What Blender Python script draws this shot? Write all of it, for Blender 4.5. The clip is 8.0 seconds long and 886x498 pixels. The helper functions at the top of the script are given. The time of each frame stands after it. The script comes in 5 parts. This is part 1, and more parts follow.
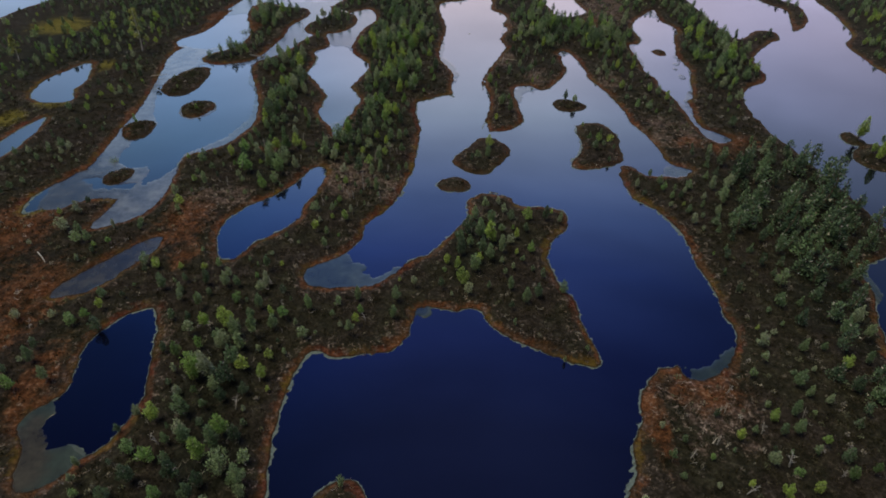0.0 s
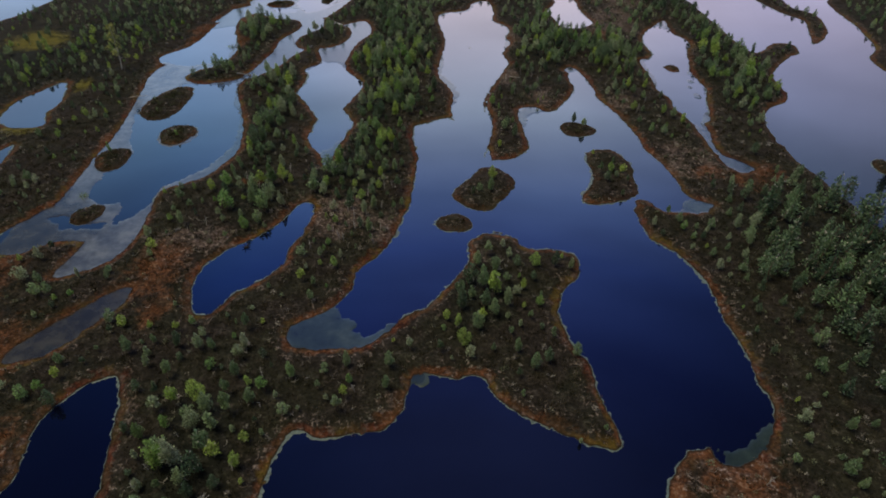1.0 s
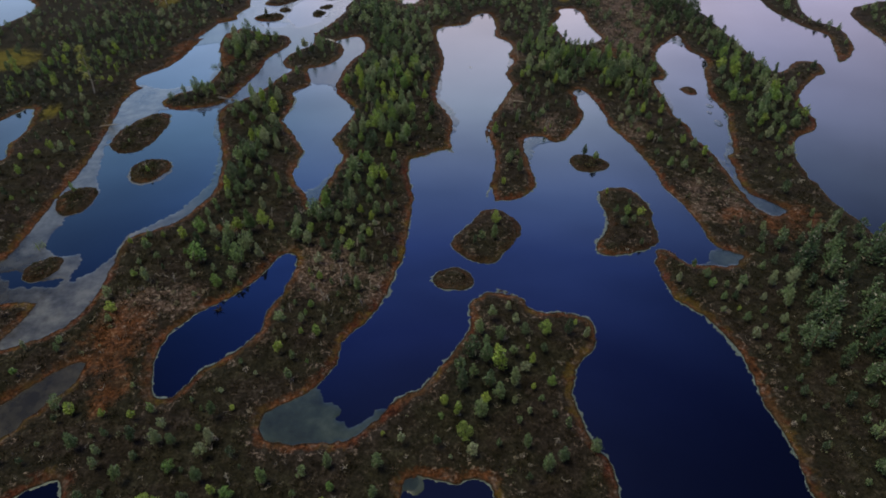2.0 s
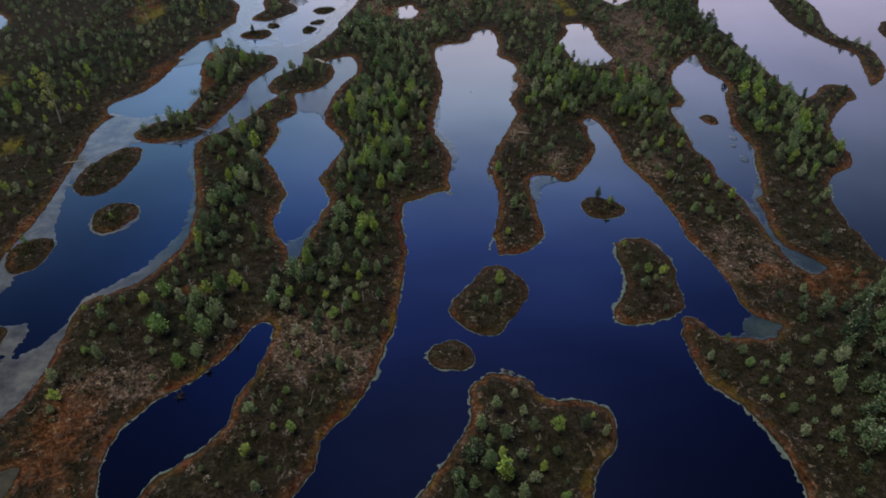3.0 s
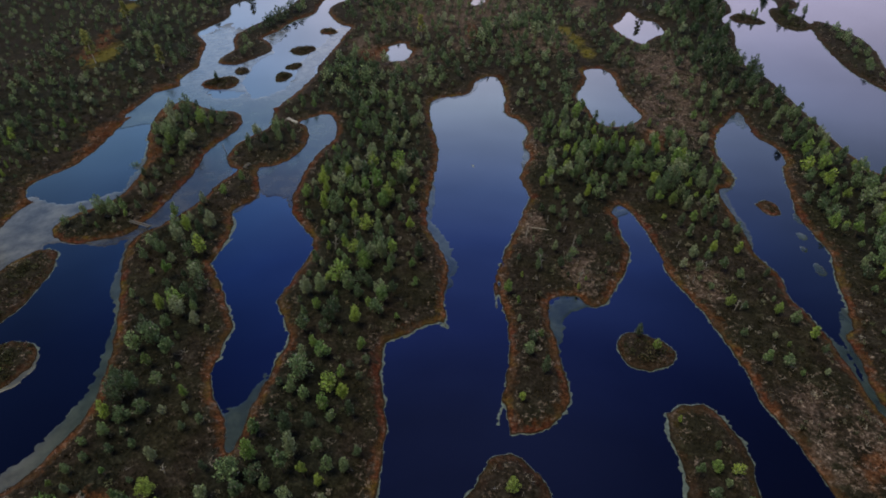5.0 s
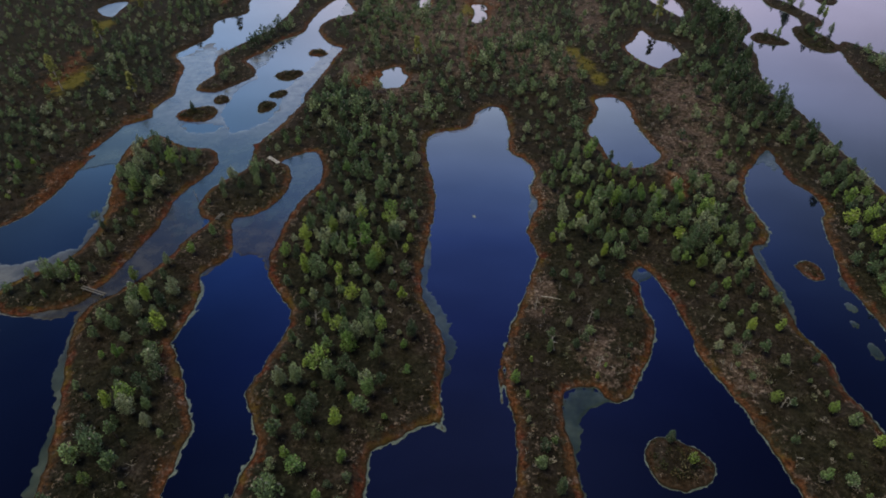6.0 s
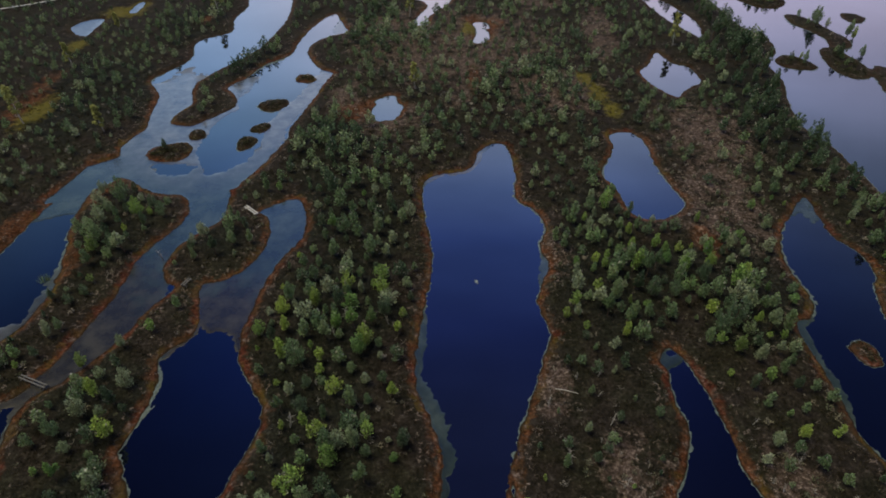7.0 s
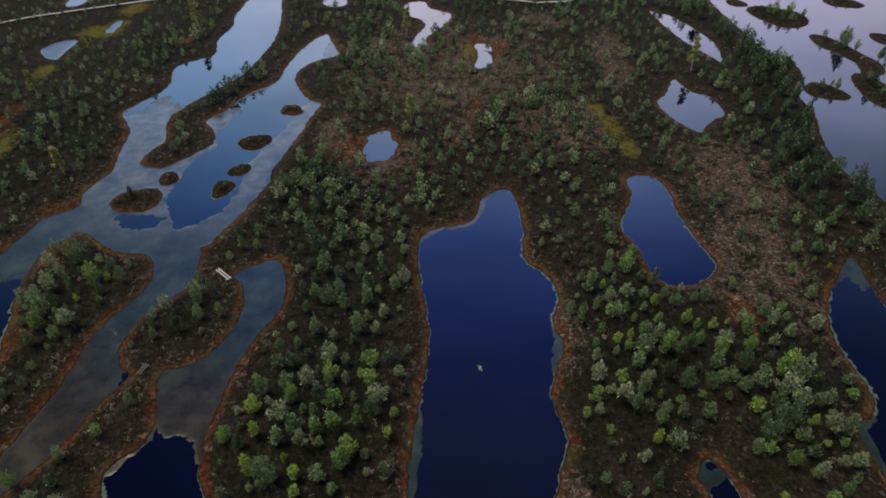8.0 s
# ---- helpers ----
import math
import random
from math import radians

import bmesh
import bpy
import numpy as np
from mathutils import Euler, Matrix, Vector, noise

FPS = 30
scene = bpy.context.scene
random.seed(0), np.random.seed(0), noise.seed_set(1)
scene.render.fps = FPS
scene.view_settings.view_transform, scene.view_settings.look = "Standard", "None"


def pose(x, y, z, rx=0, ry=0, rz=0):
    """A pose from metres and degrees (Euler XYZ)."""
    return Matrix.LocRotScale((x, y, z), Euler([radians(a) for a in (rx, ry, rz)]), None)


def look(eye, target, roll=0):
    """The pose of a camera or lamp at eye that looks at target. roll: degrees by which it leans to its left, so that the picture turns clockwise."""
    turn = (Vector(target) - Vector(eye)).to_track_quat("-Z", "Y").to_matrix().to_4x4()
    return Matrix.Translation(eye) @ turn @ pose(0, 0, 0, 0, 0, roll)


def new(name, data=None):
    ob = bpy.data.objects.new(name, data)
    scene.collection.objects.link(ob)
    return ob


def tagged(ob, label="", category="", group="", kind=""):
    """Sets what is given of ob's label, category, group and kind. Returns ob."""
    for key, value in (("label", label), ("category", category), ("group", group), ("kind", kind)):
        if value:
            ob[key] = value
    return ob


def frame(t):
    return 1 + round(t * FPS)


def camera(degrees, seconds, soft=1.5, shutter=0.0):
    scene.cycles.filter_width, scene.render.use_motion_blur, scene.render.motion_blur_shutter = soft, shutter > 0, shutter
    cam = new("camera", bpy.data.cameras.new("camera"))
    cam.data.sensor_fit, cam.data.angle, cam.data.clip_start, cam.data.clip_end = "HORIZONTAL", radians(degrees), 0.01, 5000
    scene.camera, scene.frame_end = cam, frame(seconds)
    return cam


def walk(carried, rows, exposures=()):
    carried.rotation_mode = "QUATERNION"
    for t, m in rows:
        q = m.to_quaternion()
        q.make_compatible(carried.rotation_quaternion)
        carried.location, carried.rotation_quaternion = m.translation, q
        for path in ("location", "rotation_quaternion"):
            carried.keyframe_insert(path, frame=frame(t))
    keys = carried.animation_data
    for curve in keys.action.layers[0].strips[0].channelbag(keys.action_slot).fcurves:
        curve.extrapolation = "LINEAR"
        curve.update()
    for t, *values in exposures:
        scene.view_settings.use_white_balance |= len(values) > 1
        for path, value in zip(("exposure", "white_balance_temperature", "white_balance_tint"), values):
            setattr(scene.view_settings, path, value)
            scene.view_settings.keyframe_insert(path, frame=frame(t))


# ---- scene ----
cam = camera(73.7, 8.0, soft=1.8)
PATH = [
    (0, 0.000, 0.000, 43.839, 50.300, -0.278, -0.049),
    (0.5, 0.095, 4.366, 43.847, 50.220, -0.203, -0.079),
    (1, 0.167, 8.819, 43.853, 50.127, -0.115, -0.138),
    (1.5, 0.313, 13.966, 43.865, 50.021, -0.041, -0.172),
    (3, 0.987, 30.000, 43.976, 49.724, 0.095, -0.090),
    (3.5, 1.214, 35.845, 44.013, 49.668, 0.126, -0.057),
    (4, 1.401, 41.395, 44.046, 49.641, 0.125, -0.009),
    (4.5, 1.571, 47.318, 44.063, 49.610, 0.117, 0.013),
    (6, 2.104, 64.874, 44.074, 49.440, 0.087, 0.083),
    (6.5, 2.210, 70.901, 44.088, 49.379, 0.078, 0.103),
    (7, 2.318, 76.598, 44.099, 49.318, 0.068, 0.115),
    (7.5, 2.425, 82.592, 44.109, 49.284, 0.066, 0.106),
    (8, 2.447, 88.157, 44.120, 49.272, 0.064, 0.109),
]
walk(cam, [(t, pose(*row)) for t, *row in PATH])

# ---- sky, sun, exposure ----
scene.view_settings.exposure = 0.0
SUN_EL, SUN_AZ = 69.0, 278.0            # soft light from high up, from the left of the view
world = bpy.data.worlds.new("dusk_sky")
scene.world = world
world.use_nodes = True
wn, wl = world.node_tree.nodes, world.node_tree.links
wn.clear()
w_out = wn.new("ShaderNodeOutputWorld")
sky = wn.new("ShaderNodeTexSky")
sky.sky_type = "NISHITA"
sky.sun_disc = False
sky.sun_elevation, sky.sun_rotation = radians(4), radians(SUN_AZ)
sky_bg = wn.new("ShaderNodeBackground")
sky_bg.inputs[1].default_value = 0.02
wl.new(sky.outputs[0], sky_bg.inputs[0])
coord = wn.new("ShaderNodeTexCoord")
sep = wn.new("ShaderNodeSeparateXYZ")
wl.new(coord.outputs["Generated"], sep.inputs[0])


def sky_ramp(stops):
    """Sky colour by height, a third of its radiance."""
    node = wn.new("ShaderNodeValToRGB")
    wl.new(sep.outputs[2], node.inputs[0])
    while len(node.color_ramp.elements) < len(stops):
        node.color_ramp.elements.new(0.5)
    for e, (p, *c) in zip(node.color_ramp.elements, stops):
        e.position, e.color = p, (*(v / 3.5 for v in c), 1)
    return node.outputs[0]


# blue dusk ahead, dim warm afterglow behind the camera
AHEAD = [(0, 2.36, 1.80, 1.74), (0.29, 2.02, 1.785, 2.09), (0.369, 1.94, 1.985, 2.56), (0.45, 1.484, 1.829, 2.535), (0.51, 1.024, 1.407, 2.408),
         (0.57, 0.5956, 0.9748, 2.252), (0.638, 0.2822, 0.5276, 1.814), (0.741, 0.1191, 0.2151, 0.9652), (0.831, 0.08883, 0.1347, 0.4778), (1, 0.05225, 0.06834, 0.2028)]
BEHIND = [(0.0, 0.60, 0.42, 0.26), (0.3, 0.34, 0.30, 0.26), (0.6, 0.16, 0.18, 0.26), (1.0, 0.08, 0.11, 0.36)]
side = wn.new("ShaderNodeMapRange")
side.interpolation_type = "SMOOTHSTEP"
side.inputs[1].default_value, side.inputs[2].default_value = -0.35, 0.30
wl.new(sep.outputs[1], side.inputs[0])
dusk = wn.new("ShaderNodeMix")
dusk.data_type = "RGBA"
wl.new(side.outputs[0], dusk.inputs[0])
wl.new(sky_ramp(BEHIND), dusk.inputs[6])
wl.new(sky_ramp(AHEAD), dusk.inputs[7])
# thin high cloud breaks the gradient a little
cl_map = wn.new("ShaderNodeMapping")
cl_map.inputs["Scale"].default_value = (1.3, 2.4, 5.0)
wl.new(coord.outputs["Generated"], cl_map.inputs[0])
cl = wn.new("ShaderNodeTexNoise")
cl.inputs["Scale"].default_value, cl.inputs["Detail"].default_value = 2.2, 6
wl.new(cl_map.outputs[0], cl.inputs[0])
cl_r = wn.new("ShaderNodeMapRange")
for k, v in zip((1, 2, 3, 4), (0.3, 0.72, 2.95, 4.4)):
    cl_r.inputs[k].default_value = v
wl.new(cl.outputs[0], cl_r.inputs[0])
# the glow is strongest straight ahead and fades to the sides
across = wn.new("ShaderNodeMath")
across.operation = "ABSOLUTE"
wl.new(sep.outputs[0], across.inputs[0])
fade = wn.new("ShaderNodeMapRange")
fade.interpolation_type = "SMOOTHSTEP"
for k, v in zip((1, 2, 3, 4), (0.14, 0.78, 1.0, 0.13)):
    fade.inputs[k].default_value = v
lift = wn.new("ShaderNodeMath")
lift.operation = "MULTIPLY_ADD"
lift.inputs[1].default_value, lift.inputs[2].default_value = 1.6, 0.2
wl.new(sep.outputs[2], lift.inputs[0])
spread = wn.new("ShaderNodeMath")
spread.operation = "MULTIPLY"
wl.new(across.outputs[0], spread.inputs[0])
wl.new(lift.outputs[0], spread.inputs[1])
wl.new(spread.outputs[0], fade.inputs[0])
power = wn.new("ShaderNodeMath")
power.operation = "MULTIPLY"
wl.new(cl_r.outputs[0], power.inputs[0])
wl.new(fade.outputs[0], power.inputs[1])
dusk_bg = wn.new("ShaderNodeBackground")
west = wn.new("ShaderNodeMapRange")
west.interpolation_type = "SMOOTHSTEP"
for k, v in zip((1, 2, 3, 4), (0.02, -0.42, 0.0, 1.0)):
    west.inputs[k].default_value = v
wl.new(sep.outputs[0], west.inputs[0])
cooler = wn.new("ShaderNodeMix")
cooler.data_type, cooler.blend_type = "RGBA", "MULTIPLY"
cooler.inputs[7].default_value = (0.50, 0.79, 1.02, 1)
wl.new(west.outputs[0], cooler.inputs[0])
wl.new(dusk.outputs[2], cooler.inputs[6])
east = wn.new("ShaderNodeMapRange")
east.interpolation_type = "SMOOTHSTEP"
for k, v in zip((1, 2, 3, 4), (0.12, 0.50, 0.0, 1.0)):
    east.inputs[k].default_value = v
wl.new(sep.outputs[0], east.inputs[0])
dimmer = wn.new("ShaderNodeMix")
dimmer.data_type, dimmer.blend_type = "RGBA", "MULTIPLY"
dimmer.inputs[7].default_value = (0.73, 0.79, 0.98, 1)
wl.new(east.outputs[0], dimmer.inputs[0])
wl.new(cooler.outputs[2], dimmer.inputs[6])
wl.new(dimmer.outputs[2], dusk_bg.inputs[0])
wl.new(power.outputs[0], dusk_bg.inputs[1])
both = wn.new("ShaderNodeAddShader")
wl.new(sky_bg.outputs[0], both.inputs[0])
wl.new(dusk_bg.outputs[0], both.inputs[1])
wl.new(both.outputs[0], w_out.inputs[0])

sun = new("sun", bpy.data.lights.new("sun", "SUN"))
sun.data.energy, sun.data.angle, sun.data.color = 3.1, radians(32), (1.0, 0.91, 0.62)
az, el = radians(SUN_AZ), radians(SUN_EL)
sun.matrix_world = look((0, 0, 80), Vector((0, 0, 80)) - Vector((math.sin(az) * math.cos(el), math.cos(az) * math.cos(el), math.sin(el))))


# ---- materials ----
class Nodes:
    """A small node-tree writer."""

    def __init__(self, name):
        self.mat = bpy.data.materials.new(name)
        self.mat.use_nodes = True
        self.n, self.l = self.mat.node_tree.nodes, self.mat.node_tree.links
        self.n.clear()
        self.out = self.n.new("ShaderNodeOutputMaterial")
        self.pos = self.n.new("ShaderNodeNewGeometry").outputs["Position"]

    def put(self, socket, value):
        if isinstance(value, bpy.types.NodeSocket):
            self.l.new(value, socket)
        elif isinstance(value, tuple) and len(value) == 3 and socket.type == "RGBA":
            socket.default_value = (*value, 1)
        else:
            socket.default_value = value

    def noise(self, scale, detail=4, rough=0.55, vector=None, seed=0.0):
        node = self.n.new("ShaderNodeTexNoise")
        self.put(node.inputs["Vector"], vector or self.pos)
        node.inputs["Scale"].default_value, node.inputs["Detail"].default_value, node.inputs["Roughness"].default_value = scale, detail, rough
        if seed:
            add = self.n.new("ShaderNodeVectorMath")
            self.put(add.inputs[0], vector or self.pos)
            add.inputs[1].default_value = (seed, seed * 0.7, seed * 1.3)
            self.put(node.inputs["Vector"], add.outputs[0])
        return node.outputs[0]

    def ramp(self, value, a, b, lo=0.0, hi=1.0):
        node = self.n.new("ShaderNodeMapRange")
        node.interpolation_type = "SMOOTHSTEP"
        for k, v in enumerate((value, a, b, lo, hi)):
            self.put(node.inputs[k], v)
        return node.outputs[0]

    def math(self, op, a, b=0.0):
        node = self.n.new("ShaderNodeMath")
        node.operation = op
        self.put(node.inputs[0], a)
        self.put(node.inputs[1], b)
        return node.outputs[0]

    def mix(self, fac, a, b):
        node = self.n.new("ShaderNodeMix")
        node.data_type = "RGBA"
        self.put(node.inputs[0], fac)
        self.put(node.inputs[6], a)
        self.put(node.inputs[7], b)
        return node.outputs[2]

    def attribute(self, name):
        node = self.n.new("ShaderNodeAttribute")
        node.attribute_name = name
        return node.outputs["Fac"]

    def height(self):
        node = self.n.new("ShaderNodeSeparateXYZ")
        self.put(node.inputs[0], self.pos)
        return node.outputs[2]

    def bump(self, value, strength, distance):
        node = self.n.new("ShaderNodeBump")
        self.put(node.inputs["Strength"], strength)
        self.put(node.inputs["Distance"], distance)
        self.put(node.inputs["Height"], value)
        return node.outputs[0]

    def steps(self, value, *stops):
        node = self.n.new("ShaderNodeValToRGB")
        self.put(node.inputs[0], value)
        while len(node.color_ramp.elements) < len(stops):
            node.color_ramp.elements.new(0.5)
        for e, (p, c) in zip(node.color_ramp.elements, stops):
            e.position, e.color = p, (*c, 1)
        return node.outputs[0]

    def surface(self, colour, rough=0.9, normal=None, specular=0.25):
        b = self.n.new("ShaderNodeBsdfPrincipled")
        self.put(b.inputs["Base Color"], colour)
        self.put(b.inputs["Roughness"], rough)
        self.put(b.inputs["Specular IOR Level"], specular)
        if normal:
            self.put(b.inputs["Normal"], normal)
        self.l.new(b.outputs[0], self.out.inputs[0])
        return self.mat


def bog_material():
    m = Nodes("bog_ground")
    big, mid, fine = m.noise(0.16, 5), m.noise(0.9, 6, 0.7), m.noise(3.2, 4, 0.62)
    tone = m.math("ADD", m.math("MULTIPLY", mid, 0.5), m.math("MULTIPLY", fine, 0.5))
    heath = m.steps(tone, (0.38, (0.0066, 0.0056, 0.0042)), (0.48, (0.0133, 0.0110, 0.0083)), (0.56, (0.0232, 0.0185, 0.0146)), (0.68, (0.053, 0.046, 0.040)))
    green = m.steps(tone, (0.38, (0.0058, 0.0062, 0.0036)), (0.48, (0.0123, 0.0117, 0.0073)), (0.56, (0.0204, 0.0187, 0.0119)), (0.68, (0.044, 0.044, 0.027)))
    land = m.mix(m.ramp(big, 0.40, 0.58), heath, green)
    # greener ground under the groves, with the trees' shade painted in as darkening
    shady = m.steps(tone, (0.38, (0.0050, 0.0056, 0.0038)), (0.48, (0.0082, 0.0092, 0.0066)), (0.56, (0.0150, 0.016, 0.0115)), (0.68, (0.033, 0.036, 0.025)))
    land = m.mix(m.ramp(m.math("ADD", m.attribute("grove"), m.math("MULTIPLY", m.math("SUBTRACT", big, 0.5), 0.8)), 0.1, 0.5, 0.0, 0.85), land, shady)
    dry = m.steps(fine, (0.35, (0.030, 0.021, 0.016)), (0.52, (0.075, 0.052, 0.042)), (0.68, (0.19, 0.145, 0.125)))
    twiggy = m.ramp(m.math("ABSOLUTE", m.math("SUBTRACT", m.noise(0.55, 6, 0.62, seed=17.0), 0.5)), 0.004, 0.021, 1.0, 0.0)
    twiggy = m.math("MULTIPLY", twiggy, m.ramp(m.noise(1.9, 4, 0.6, seed=71.0), 0.47, 0.58))
    pale = m.math("ADD", m.noise(0.5, 8, 0.72, seed=31.0), m.math("MULTIPLY", m.math("SUBTRACT", m.attribute("pale"), 0.55), 0.20))
    pale = m.math("MULTIPLY", m.ramp(pale, 0.50, 0.62), m.ramp(m.attribute("pale"), 0.15, 0.6, 0.10, 0.72))
    land = m.mix(pale, land, dry)
    rust = m.steps(tone, (0.38, (0.014, 0.006, 0.004)), (0.46, (0.052, 0.021, 0.009)), (0.54, (0.106, 0.040, 0.018)), (0.65, (0.23, 0.145, 0.100)))
    ochre = m.steps(tone, (0.35, (0.03, 0.02, 0.005)), (0.62, (0.11, 0.075, 0.016)))
    brown = m.steps(tone, (0.32, (0.014, 0.009, 0.005)), (0.6, (0.06, 0.036, 0.017)))
    deep_red = m.steps(tone, (0.38, (0.014, 0.005, 0.004)), (0.52, (0.072, 0.020, 0.012)), (0.66, (0.17, 0.085, 0.065)))
    rust = m.mix(m.ramp(m.noise(0.11, 4, seed=141.0), 0.48, 0.60, 0.0, 0.85), rust, deep_red)
    rust = m.mix(m.ramp(m.noise(0.30, 5, seed=11.0), 0.51, 0.64), rust, ochre)
    rust = m.mix(m.ramp(m.noise(0.33, 5, seed=51.0), 0.44, 0.60, 0.0, 0.75), rust, brown)
    rust = m.mix(m.ramp(m.noise(0.8, 6, 0.7, seed=63.0), 0.52, 0.64, 0.0, 0.85), rust, dry)
    rim = m.math("ADD", m.attribute("shore"), m.math("MULTIPLY", m.math("SUBTRACT", mid, 0.5), 3.4))
    rim = m.math("MULTIPLY", m.ramp(rim, 0.30, 1.10, 1.0, 0.0), m.ramp(m.attribute("lush"), 0.0, 0.4, 1.0, 0.25))
    patch = m.ramp(m.math("ADD", m.attribute("rust"), m.math("MULTIPLY", m.math("SUBTRACT", mid, 0.5), 1.2)), 0.26, 0.70)
    land = m.mix(m.math("MULTIPLY", rim, m.ramp(m.noise(0.17, 5, 0.6, seed=91.0), 0.38, 0.54, 0.62, 1.0)), land, rust)
    red = m.steps(tone, (0.36, (0.022, 0.009, 0.004)), (0.47, (0.052, 0.021, 0.009)), (0.56, (0.102, 0.040, 0.017)), (0.68, (0.20, 0.120, 0.075)))
    land = m.mix(m.math("MULTIPLY", patch, m.ramp(m.noise(0.55, 6, 0.7, seed=77.0), 0.38, 0.56, 0.25, 0.85)), land, red)
    moss = m.steps(tone, (0.3, (0.028, 0.027, 0.006)), (0.65, (0.112, 0.095, 0.018)))
    land = m.mix(m.ramp(m.math("ADD", m.attribute("moss"), m.math("SUBTRACT", mid, 0.5)), 0.4, 0.8), land, moss)
    near_rim = m.ramp(m.attribute("shore"), 0.5, 1.0, 0.0, 1.0)
    near_rim = m.math("MULTIPLY", near_rim, m.ramp(m.attribute("shore"), 1.4, 2.4, 0.62, 0.0))
    litter = m.steps(fine, (0.35, (0.10, 0.072, 0.056)), (0.65, (0.30, 0.235, 0.20)))
    land = m.mix(m.math("MULTIPLY", twiggy, m.math("MAXIMUM", m.math("MULTIPLY", m.attribute("pale"), 0.85), near_rim)), land, litter)
    z = m.height()
    shelf = m.steps(m.noise(0.35, 6, 0.65, seed=5.0), (0.34, (0.010, 0.016, 0.013)), (0.5, (0.018, 0.028, 0.022)), (0.66, (0.034, 0.047, 0.037)))
    silt = m.steps(m.noise(0.4, 6, 0.65, seed=25.0), (0.36, (0.034, 0.036, 0.038)), (0.5, (0.062, 0.065, 0.067)), (0.64, (0.098, 0.101, 0.098)))
    shelf = m.mix(m.ramp(m.attribute("silt"), 0.05, 0.5), shelf, silt)
    murk = m.steps(m.noise(0.6, 6, 0.65, seed=15.0), (0.36, (0.009, 0.0082, 0.0062)), (0.5, (0.018, 0.0165, 0.0120)), (0.64, (0.033, 0.030, 0.021)))
    shelf = m.mix(m.ramp(m.math("ADD", m.attribute("murk"), m.math("SUBTRACT", m.noise(0.5, 5, 0.6, seed=41.0), 0.5)), 0.1, 0.6), shelf, murk)
    fringe = m.steps(m.noise(3.0, 4, 0.6, seed=9.0), (0.35, (0.038, 0.053, 0.046)), (0.65, (0.090, 0.116, 0.102)))
    bed = m.mix(m.ramp(m.attribute("wide"), 0.05, 0.2), fringe, shelf)
    bed = m.mix(m.ramp(z, -0.10, -0.02, 1.0, 0.0), bed, (0.003, 0.004, 0.010))
    wet = m.ramp(m.attribute("shore"), -0.03, 0.05, 1.0, 0.0)
    # shadow of the undercut bank, painted as a dark peat band at the waterline
    land = m.mix(m.ramp(m.attribute("shore"), 0.06, 0.26, 0.8, 0.0), land, (0.012, 0.009, 0.006))
    deep = m.mix(wet, land, bed)
    sheen = m.math("MULTIPLY", wet, m.ramp(z, -0.03, -0.005))
    broad = m.math("MULTIPLY", sheen, m.ramp(m.attribute("wide"), 0.2, 0.6))
    relief = m.math("ADD", m.math("MULTIPLY", mid, 0.6), m.math("MULTIPLY", fine, 0.4))
    return m.surface(deep, m.math("ADD", m.math("SUBTRACT", m.ramp(sheen, 0, 1, 0.95, 0.52), m.math("MULTIPLY", broad, 0.32)), m.math("MULTIPLY", m.ramp(m.attribute("murk"), 0.1, 0.6), 0.03)), m.bump(relief, 0.9, m.ramp(wet, 0, 1, 0.35, 0.02)), m.math("MULTIPLY", m.math("ADD", m.ramp(sheen, 0, 1, 0.05, 0.22), m.math("MULTIPLY", broad, 0.15)), m.ramp(m.attribute("murk"), 0.1, 0.6, 1.0, 0.80)))


def water_material():
    m = Nodes("still_water")
    m.surface((0.0008, 0.0012, 0.006), 0.025)
    body = m.out.inputs[0].links[0].from_node
    body.inputs["IOR"].default_value, body.inputs["Specular IOR Level"].default_value = 1.58, 0.5
    return m.mat


def foliage_material(name, *stops, dry=0.0):
    m = Nodes(name)
    info = m.n.new("ShaderNodeObjectInfo")
    geo = m.n.new("ShaderNodeNewGeometry")
    own = m.attribute("tone")
    given = m.math("GREATER_THAN", own, 0.0001)
    tone = m.math("ADD", own, m.math("MULTIPLY", m.math("SUBTRACT", 1.0, given), info.outputs["Random"]))
    colour = m.steps(tone, *stops)
    leaf = m.ramp(geo.outputs["Random Per Island"], 0.0, 1.0, 0.5, 1.85)
    # a few bare grey twigs show in every crown
    colour = m.mix(m.math("MULTIPLY", m.math("GREATER_THAN", geo.outputs["Random Per Island"], 1.0 - dry), 0.85), colour, (0.26, 0.24, 0.205))
    node = m.n.new("ShaderNodeVectorMath")
    node.operation = "SCALE"
    m.put(node.inputs[0], colour)
    m.put(node.inputs["Scale"], leaf)
    m.surface(node.outputs[0], 0.85, None, 0.10)
    # thin leaves let part of the light through
    glow, blend = m.n.new("ShaderNodeBsdfTranslucent"), m.n.new("ShaderNodeMixShader")
    m.put(glow.inputs["Color"], node.outputs[0])
    blend.inputs[0].default_value = 0.30
    m.l.new(m.out.inputs[0].links[0].from_socket, blend.inputs[1])
    m.l.new(glow.outputs[0], blend.inputs[2])
    m.l.new(blend.outputs[0], m.out.inputs[0])
    return m.mat


def wood_material(name, dark, light, scale=6.0):
    m = Nodes(name)
    return m.surface(m.steps(m.noise(scale, 6, 0.7), (0.35, dark), (0.65, light)), 0.85, m.bump(m.noise(scale * 4), 0.4, 0.02))


